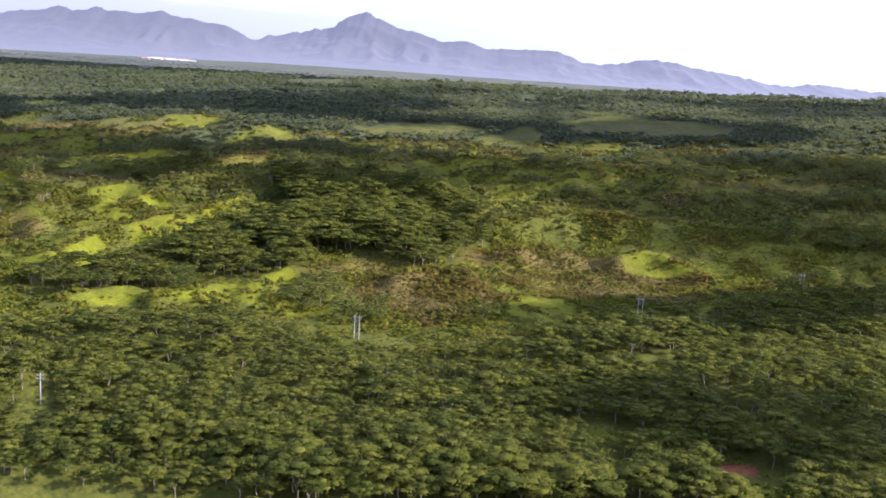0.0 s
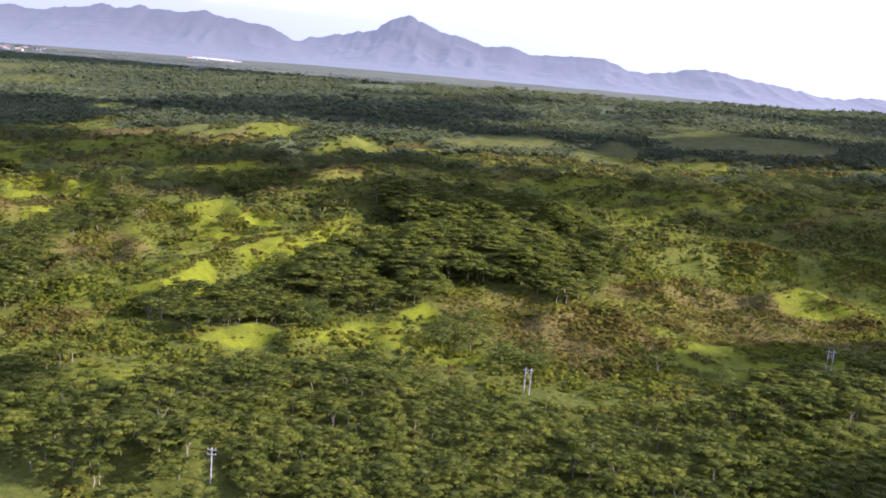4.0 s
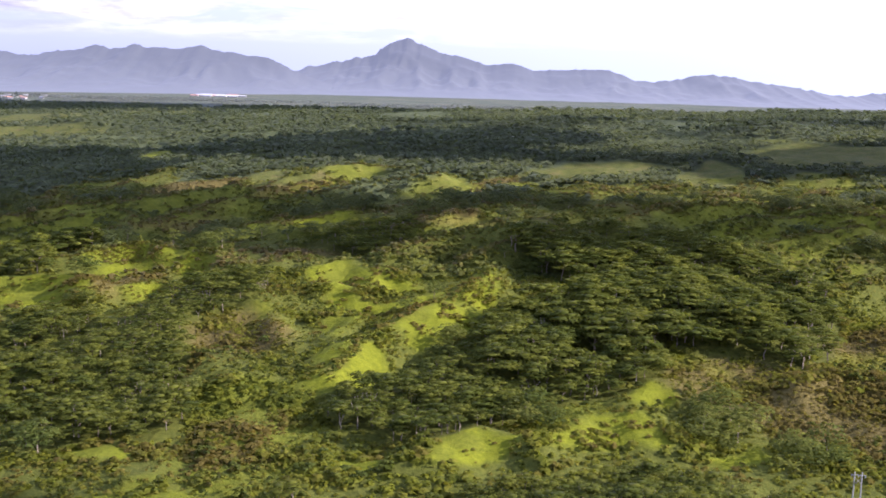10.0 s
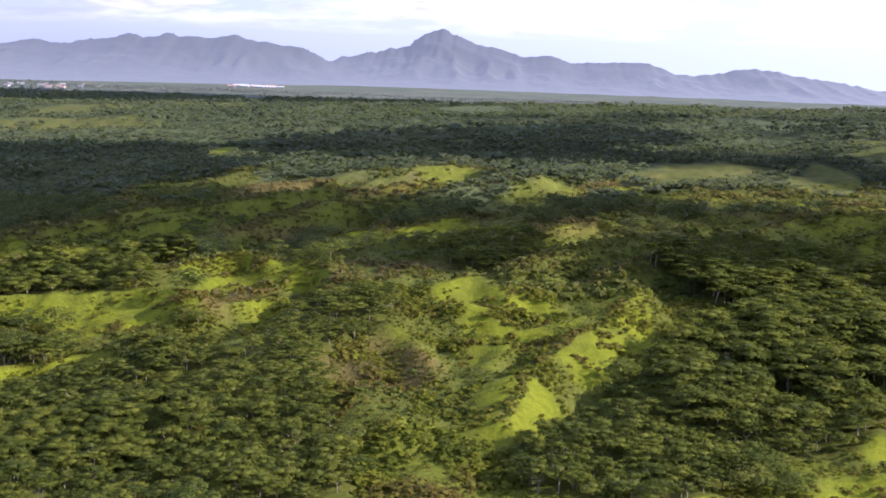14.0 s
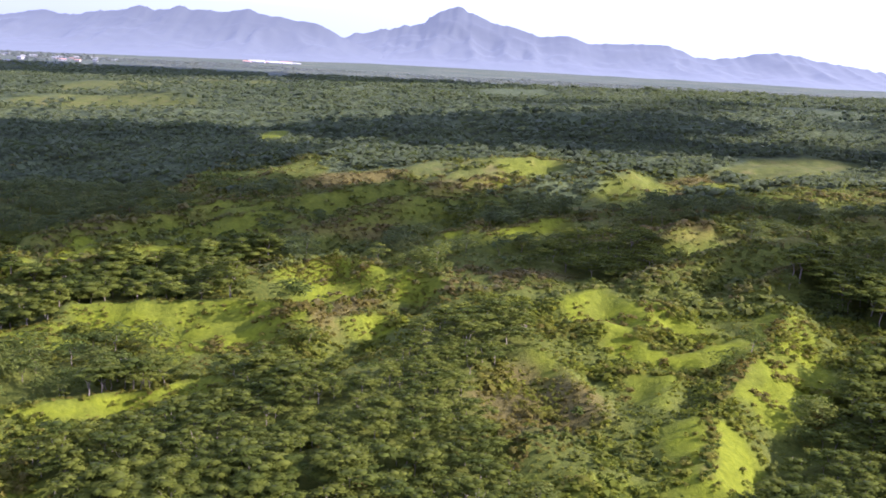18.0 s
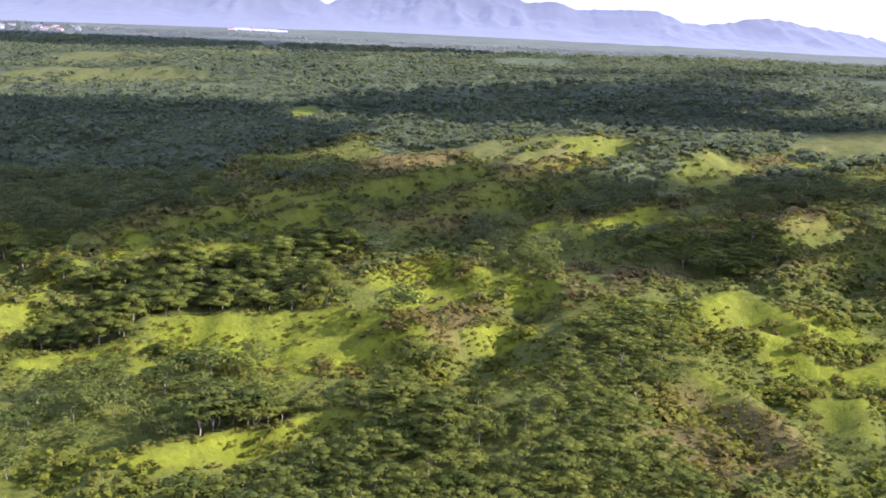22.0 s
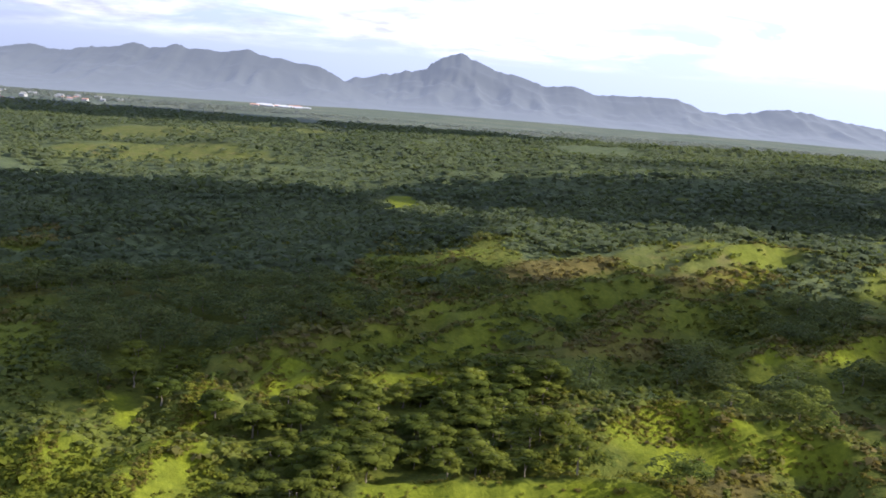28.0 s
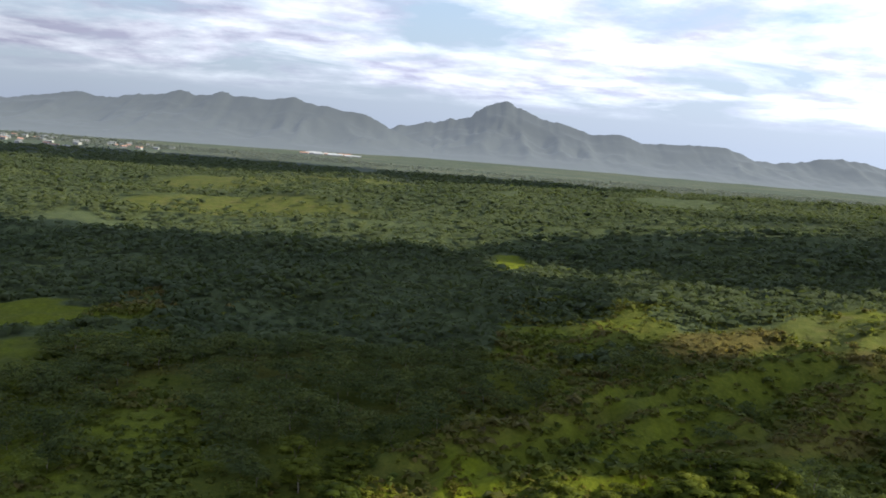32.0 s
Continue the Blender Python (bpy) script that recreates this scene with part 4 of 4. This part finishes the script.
proto = np.random.default_rng(5)
NEAR_CROWNS, BIG_CROWNS, MID_CROWNS, FAR_CROWNS, BUSHES, SHRUBS, WIDE_CROWNS, TRUNKS, THIN_TRUNKS = [], [], [], [], [], [], [], [], []
for _ in range(6):
    lobes = int(proto.integers(5, 8))
    NEAR_CROWNS.append(make_crown(proto, 640, 6.2, 9.8, lobes + 6, 0.60, True, 0.29, 0.42, 0.7, 0.46))
    TRUNKS.append(trunk_mesh(proto, 9.2, 5.0, 5))
    THIN_TRUNKS.append(trunk_mesh(proto, 10.6, 4.0, 3, 3, 1.0))
    BIG_CROWNS.append(make_crown(proto, 250, 5.9, 9.2, 10, 0.70, False, 0.28, 0.45, 0.7, 0.46))
    SHRUBS.append(make_crown(proto, 34, 2.6, 3.6, 3, 0.75, True, 0.55, 0.6, 0.15, 0.4))
    MID_CROWNS.append(make_crown(proto, 112, 5.4, 9.6, 6, 0.70, True, 0.16, 0.42, 0.7, 0.70, 1.15, 0.62))
    WIDE_CROWNS.append(make_crown(proto, 6, 7.4, 7.5, 1, 2.7, True, 0.5, 0.6, 0.3, 0.66, 1.0, 0.7))
    FAR_CROWNS.append(make_crown(proto, 9, 5.0, 6.5, 1, 1.9, True, 0.5, 0.6, 0.3, 0.66, 1.0, 0.7))
    BUSHES.append(make_crown(proto, 9, 1.6, 1.2, 1, 0.95, False, 0.6, 0.7, 0.2))


def even_top(kind):
    """Bends a far crown's normals upwards, to even out light and shade as haze would."""
    v, f, o = kind
    o = o + np.array([0, 0, 3.0])
    return v, f, o / np.linalg.norm(o, axis=1, keepdims=True)


FAR_CROWNS, WIDE_CROWNS = [even_top(k) for k in FAR_CROWNS], [even_top(k) for k in WIDE_CROWNS]

# the woods near the flight
POLES = [(-34, 461, 11.3), (106, 520, 11.4), (220, 615, 11.0), (-131, 338, 11.0)]


def clear_of_poles(x, y):
    """Leaves out trees round the line's poles and in front, so the camera sees them."""
    ok = np.ones(np.shape(x), bool)
    for px, py, _ in POLES:
        ok &= ~((np.abs(x - px) < 7) & (y > py - 22) & (y < py + 8))
    return ok


# a young close wood over the spurs
x, y, rng = scatter(-430, 330, 270, 900, 5.1, 21)
c = cover_at(x, y)
open_ground = np.maximum.reduce([c["grass"], c["brown"], c["field"]])
keep = in_view_land(x, y) & clear_of_poles(x, y) & (c["forest"] > 0.5) & (open_ground < 0.3) & (fractal(x, y, 24, 2, 64) > 0.20) & (rng.uniform(0, 1, len(x)) < 0.95)
x, y = x[keep], y[keep]
size = rng.uniform(0.55, 0.95, len(x)) * (0.6 + 0.85 * fractal(x, y, 30, 3, 19))
size = size * (1 + 0.45 * ((x > -150) & (x < 30) & (y > 560) & (y < 790)))
single = np.zeros(len(x), bool)
for low_x, high_x, low_y, high_y in ((-120, 130, 296, 322), (-395, -330, 515, 550)):
    box_in = np.flatnonzero((x > low_x) & (x < high_x) & (y > low_y) & (y < high_y))
    single[rng.permutation(box_in)[:85]] = True
strewn("forest", "dense albizia forest with feathery green canopy", "forest", MID_CROWNS, x[~single], y[~single], size[~single], rng, LEAVES)
some = ~single & (rng.uniform(0, 1, len(x)) < 0.35)
strewn("forest_trunks", "pale slender trunks and limbs under the canopy", "tree trunks", THIN_TRUNKS, x[some], y[some], size[some], rng, BARK)
singles = [(a, b_, s) for a, b_, s in zip(x[single], y[single], size[single])]

# tall spreading trees of the gullies and valleys
x, y, rng = scatter(-760, 480, 430, 960, 8.5, 31)
c = cover_at(x, y)
open_ground = np.maximum.reduce([c["grass"], c["brown"], c["field"]])
low = np.where(y > 790, (rise(x, y) < 0.8) & (fractal(x, y, 45, 3, 88) > 0.45), fractal(x, y, 55, 3, 90) > np.interp(x, (-380, -250), (0.53, 0.62)))
wild = in_view_land(x, y) & clear_of_poles(x, y) & (open_ground < 0.2) & (c["gap"] < 0.5) & (((c["forest"] <= 0.5) & low) | ((c["forest"] > 0.5) & (x < -430))) & (rng.uniform(0, 1, len(x)) < np.where((x < -400) & (y > 690) & (y < 810), 0.6, 0.75))
x, y = x[wild], y[wild]
size = rng.uniform(0.65, 1.35, len(x))
single = (x > -575) & (x < -400) & (y > 680) & (y < 830)
picked = np.flatnonzero(single)[:120]
single[:] = False
single[picked] = True
near = ~single & (y < 800)
strewn("woodland", "tall spreading albizia trees in the gullies", "forest", BIG_CROWNS, x[near], y[near], size[near], rng, WOOD_LEAVES)
near = ~single & (y >= 800)
strewn("woodland", "dark spreading trees in the far gullies", "forest", BIG_CROWNS, x[near], y[near], size[near], rng, HAZY_WOOD)
strewn("forest_trunks", "pale forked trunks of the gully trees", "tree trunks", THIN_TRUNKS, x[~single][::3], y[~single][::3], 0.74 * size[~single][::3], rng, BARK)
singles += [(a, b_, s) for a, b_, s in zip(x[single], y[single], size[single])]


def make_tree(i):
    v, f, o = NEAR_CROWNS[i]
    crown = mesh_from("crown", v, f, LEAVES, outs=o)
    bole = mesh_from("trunk", *TRUNKS[i][:2], BARK, True)
    ob = new("tree")
    for name, me in (("trunk", bole), ("crown", crown)):
        p = new(name, me)
        p.parent = ob
    return tagged(ob, "albizia tree with a flat feathery green crown and pale trunk", "tree", group="albizia trees of the wood")


models = [make_tree(i) for i in range(6)]
used = set()
for px, py, s in singles:
    k = int(rng.integers(0, 6))
    m = Matrix.LocRotScale((px, py, float(height(px, py))), Euler((0, 0, rng.uniform(0, 6.28))), None)
    ob = models[k] if k not in used else copy_thing(models[k], m)
    used.add(k)
    ob.matrix_basis = m
    ob.scale = (s, s, s * rng.uniform(0.9, 1.15))

# the woods farther off
x, y, rng = scatter(-1300, 900, 960, 1300, 7.0, 22)
c = cover_at(x, y)
open_ground = np.maximum.reduce([c["grass"], c["brown"], c["field"]])
keep = in_view_land(x, y, 60) & (open_ground < 0.2) & ((c["forest"] > 0.5) | (spurs(x, y) < np.interp(y, (1000, 1090), (0.54, 0.85))))
x, y = x[keep], y[keep]
strewn("woodland", "dark mixed woodland in the gullies", "forest", FAR_CROWNS, x, y, rng.uniform(0.45, 1.2, len(x)) * (0.55 + 0.8 * fractal(x, y, 70, 3, 15)), rng, HAZY_LEAVES, 0.5, fractal(x, y, 60, 4, 16))
x, y, rng = scatter(-1700, 1000, 1300, 2500, 11.5, 23)
c = cover_at(x, y)
keep = in_view_land(x, y, 80) & (rng.uniform(0, 1, len(x)) > 0.75 * c["field"]) & ((c["forest"] > 0.5) | (fractal(x, y, 120, 3, 91) > 0.28))
x, y = x[keep], y[keep]
strewn("woodland", "far dark woods on the rise", "forest", WIDE_CROWNS, x, y, rng.uniform(0.4, 1.05, len(x)) * (0.6 + 0.7 * fractal(x, y, 90, 3, 15)), rng, HAZY_LEAVES, 0.5, fractal(x, y, 110, 4, 16))
x, y, rng = scatter(-1700, 800, 2500, 3250, 19, 25)
c = cover_at(x, y)
keep = (c["field"] < 0.3) & (fractal(x, y / 0.4, 300, 3, 92) > 0.42) & (y < np.interp(x, (-1000, -700), (3200, 2900)))
x, y = x[keep], y[keep]
strewn("woodland", "hazy woods on the far plain", "forest", FAR_CROWNS, x, y, rng.uniform(0.55, 1.0, len(x)), rng, HAZY_PLAIN_LEAVES)

# the wood goes on below the flight
x, y, rng = scatter(-760, 330, -60, 760, 10.5, 29)
keep = ~in_view_land(x, y, 45) & (fractal(x, y, 60, 3, 93) > 0.36)
x, y = x[keep], y[keep]
strewn("woodland", "green woods below the flight", "forest", FAR_CROWNS, x, y, rng.uniform(0.7, 1.2, len(x)), rng, WOOD_LEAVES, 0.5)

# brush: a close cover on the wild slopes, in clumps on the meadows
def brush_places(low_y, high_y, gap, seed, big):
    x, y, rng = scatter(-720, 480, low_y, high_y, gap, seed)
    seen = in_view_land(x, y, 8)
    x, y = x[seen], y[seen]
    c = cover_at(x, y)
    clump = fractal(x, y, 22, 3, 95)
    chance = np.interp(clump, (0.36, 0.5), (0.45, 0.95))
    chance = np.maximum(chance, 0.9 * c["brown"])
    chance = chance * (1 - c["grass"] * np.interp(fractal(x, y, 14, 3, 97), (0.54, 0.62), (0.985, 0.42)))
    chance = chance * (1 - 0.3 * c["slope"]) * (1 - 0.5 * c["gap"]) * np.interp(y, (780, 850), (1, 0.85)) * (1 - 0.78 * c["field"]) * (1 - 0.93 * c["forest"] * (1 - c["brown"])) * (c["earth"] < 0.3)
    keep = rng.uniform(0, 1, len(x)) < chance
    x, y, clump, brown = x[keep], y[keep], clump[keep], c["brown"][keep]
    size = big * rng.uniform(0.45, 1.0, len(x)) * np.interp(clump, (0.38, 0.66), (0.65, 1.45))
    crest = np.clip((spurs(x, y) - 0.66) * 3, 0, 0.3)
    shade = np.clip(0.1 + 0.75 * fractal(x, y, 30, 4, 55) + rng.normal(scale=0.11, size=len(x)) + 0.35 * brown + 0.3 * c["grass"][keep] + crest, 0.02, 0.98)
    return x, y, size, shade, rng


x, y, size, shade, rng = brush_places(740, 1080, 3.9, 26, 1.5)
for line in FAR_CRESTS:
    for (ax, ay), (bx, by) in zip(line[:-1], line[1:]):
        s = np.arange(0, 1, 0.9 / math.hypot(bx - ax, by - ay))
        s = s[fractal(ax + s * (bx - ax), ay + s * (by - ay), 20, 2, 49) > 0.40]
        x = np.concatenate([x, ax + s * (bx - ax) + rng.normal(scale=2.2, size=len(s))])
        y = np.concatenate([y, ay + s * (by - ay) + 1.0 + rng.normal(scale=2.0, size=len(s))])
        size, shade = np.concatenate([size, rng.uniform(0.5, 1.1, len(s))]), np.concatenate([shade, rng.uniform(0.65, 0.95, len(s))])
strewn("brush", "olive and yellow-green brush on the far spurs", "shrubs", BUSHES, x, y, size, rng, HAZY_BUSH, 0.2, shade)
x, y, size, shade, rng = brush_places(290, 740, 2.35, 24, 1.0)
# a dark row of bushes along the foot track
for (ax, ay), (bx, by) in zip(TRACKS[0][:-1], TRACKS[0][1:]):
    s = np.arange(0, 1, 0.9 / math.hypot(bx - ax, by - ay))
    x = np.concatenate([x, ax + s * (bx - ax) + rng.normal(scale=0.5, size=len(s)) + 2.0 * np.sin(s * 9)])
    y = np.concatenate([y, ay + s * (by - ay) + rng.normal(scale=0.5, size=len(s))])
    size, shade = np.concatenate([size, rng.uniform(0.3, 0.7, len(s))]), np.concatenate([shade, 0 * s + 0.08])
# olive-brown brush along the grassy crests and in bands below them
for line in CRESTS:
    for (ax, ay), (bx, by) in zip(line[:-1], line[1:]):
        for down, least in ((-1.5, 0.42), (5.0, 0.50), (10.0, 0.48), (16.0, 0.52), (21.0, 0.50)):
            s = np.arange(0, 1, 0.8 / math.hypot(bx - ax, by - ay))
            s = s[fractal(ax + s * (bx - ax), ay + s * (by - ay) - 2 * down, 16, 2, 48) > least]
            x = np.concatenate([x, ax + s * (bx - ax) + rng.normal(scale=1.6, size=len(s))])
            y = np.concatenate([y, ay + s * (by - ay) - down + rng.normal(scale=1.6, size=len(s))])
            size, shade = np.concatenate([size, rng.uniform(0.3, 0.7, len(s))]), np.concatenate([shade, rng.uniform(0.55, 0.95, len(s))])
strewn("brush", "yellow-green and brown brush on the slopes", "shrubs", BUSHES, x, y, size, rng, BUSH, 0.15, shade)

# taller shrubs in the hollows
x, y, rng = scatter(-720, 480, 290, 1000, 5.2, 28)
seen = in_view_land(x, y, 8) & clear_of_poles(x, y)
x, y = x[seen], y[seen]
c = cover_at(x, y)
keep = (c["forest"] < 0.6) & (c["grass"] < 0.4) & (c["field"] < 0.3) & (c["earth"] + c["gap"] < 0.5) & (rng.uniform(0, 1, len(x)) < np.interp(fractal(x, y, 34, 3, 57), (0.52, 0.66), (0.03, 0.6)))
x, y = x[keep], y[keep]
strewn("shrubs", "dark rounded shrubs in the hollows", "shrubs", SHRUBS, x, y, rng.uniform(0.45, 1.05, len(x)), rng, SHRUB, 0.3)


# ---- the power line ----
def box(bm, size, at, turn=0.0):
    made = bmesh.ops.create_cube(bm, size=1.0)["verts"]
    bmesh.ops.scale(bm, vec=size, verts=made)
    bmesh.ops.rotate(bm, cent=(0, 0, 0), matrix=Matrix.Rotation(turn, 3, "Z"), verts=made)
    bmesh.ops.translate(bm, vec=at, verts=made)


def rod(bm, a, b, ra, rb, sides=10):
    a, b = Vector(a), Vector(b)
    made = bmesh.ops.create_cone(bm, segments=sides, radius1=ra, radius2=rb, depth=(b - a).length, cap_ends=True)["verts"]
    bmesh.ops.transform(bm, matrix=Matrix.Translation((a + b) / 2) @ (b - a).to_track_quat("Z", "Y").to_matrix().to_4x4(), verts=made)


def part(name, bm, mat, parent, label=""):
    me = bpy.data.meshes.new(name)
    bm.to_mesh(me)
    bm.free()
    me.materials.append(mat)
    ob = new(name, me)
    ob.parent = parent
    if label:
        ob["label"] = label
    return ob


def piece(name, mat, parent, build, label=""):
    bm = bmesh.new()
    build(bm)
    return part(name, bm, mat, parent, label)


def twin_pole(px, py, tall):
    thing = tagged(new("power_pole"), "weathered twin-legged wooden power pole with a crossarm", "power pole", group="poles of the line")
    thing.location = (px, py, float(height(px, py)))
    for side in (-1.15, 1.15):
        piece("post", POLE, thing, lambda bm: rod(bm, (side, 0, -1.0), (side * 0.97, 0, tall), 0.24, 0.17))
    arm = piece("crossarm", POLE, thing, lambda bm: box(bm, (4.6, 0.16, 0.22), (0, -0.26, tall - 0.9)))
    for across in (-2.1, 0.0, 2.1):
        piece("insulator", STEEL, arm, lambda bm: [rod(bm, (across, -0.26, tall - 1.05 - 0.2 * k), (across, -0.26, tall - 1.2 - 0.2 * k), 0.09, 0.06) for k in range(4)])
    piece("brace", POLE, thing, lambda bm: rod(bm, (-1.13, 0, tall - 4.2), (1.12, 0, tall - 1.6), 0.07, 0.07, 6))
    piece("brace", POLE, thing, lambda bm: rod(bm, (1.13, 0.1, tall - 4.2), (-1.12, 0.1, tall - 1.6), 0.07, 0.07, 6))
    thing.rotation_euler = (0, 0, radians(-12))


def single_pole(px, py, tall):
    thing = tagged(new("power_pole"), "pale wooden power pole with two short crossarms", "power pole", group="poles of the line")
    thing.location = (px, py, float(height(px, py)))
    piece("post", POLE, thing, lambda bm: rod(bm, (0, 0, -1.0), (0, 0, tall), 0.24, 0.17))
    for drop in (0.6, 2.0):
        arm = piece("crossarm", POLE, thing, lambda bm: box(bm, (2.6, 0.16, 0.22), (0, -0.24, tall - drop)))
        for across in (-1.15, 1.15):
            piece("insulator", STEEL, arm, lambda bm: rod(bm, (across, -0.24, tall - drop + 0.1), (across, -0.24, tall - drop + 0.5), 0.12, 0.08))


for px, py, tall in POLES[:3]:
    twin_pole(px, py, tall)
single_pole(*POLES[3])


# ---- sheds and the town on the plain ----
def gable_house(name, label, category, group, px, py, long, wide, tall, turn, roof_mat, doors):
    thing = tagged(new(name), label, category, group=group)
    thing.location, thing.rotation_euler = (px, py, float(height(px, py)) - 0.2), (0, 0, turn)
    piece("wall", WALL, thing, lambda bm: box(bm, (long, wide, tall), (0, 0, tall / 2)))

    def pitched(bm):
        rise, out = wide * 0.22, 0.6
        ends = []
        for ex in (-long / 2 - out, long / 2 + out):
            ends.append([bm.verts.new((ex, sy * (wide / 2 + out), tall + 0.02)) for sy in (-1, 1)] + [bm.verts.new((ex, 0, tall + rise))])
        (a, b2, c2), (d, e, f) = ends
        for loop in ((a, d, f, c2), (b2, c2, f, e), (a, c2, b2), (d, e, f), (a, b2, e, d)):
            bm.faces.new(loop)
    piece("roof", roof_mat, thing, pitched)
    for k in range(doors):
        piece("door", STEEL, thing, lambda bm: box(bm, (long / (doors * 2.4), 0.3, tall * 0.7), (long * ((k + 0.5) / doors - 0.5), -wide / 2 - 0.1, tall * 0.36)))


plan = np.random.default_rng(77)
for k in range(11):
    gable_house("warehouse", "long white metal warehouse on the plain", "warehouse", "white warehouses on the plain",
                -958 + 13.5 * k + plan.uniform(-3, 3), 3285 + 26 * (k % 3) + plan.uniform(-6, 6), plan.uniform(18, 36), plan.uniform(10, 16), plan.uniform(2.5, 4.5),
                plan.uniform(-0.15, 0.15), ROOF if k % 4 else RED_ROOF, 3)
for k in range(46):
    gable_house("house", "small pale house in the town on the plain", "house", "houses of the far town",
                plan.uniform(-1800, -1180), plan.uniform(2480, 2980), plan.uniform(9, 18), plan.uniform(7, 10), plan.uniform(3, 4.5),
                plan.uniform(-0.6, 0.6), (GREY_ROOF, WALL, RED_ROOF)[k % 3], 1)
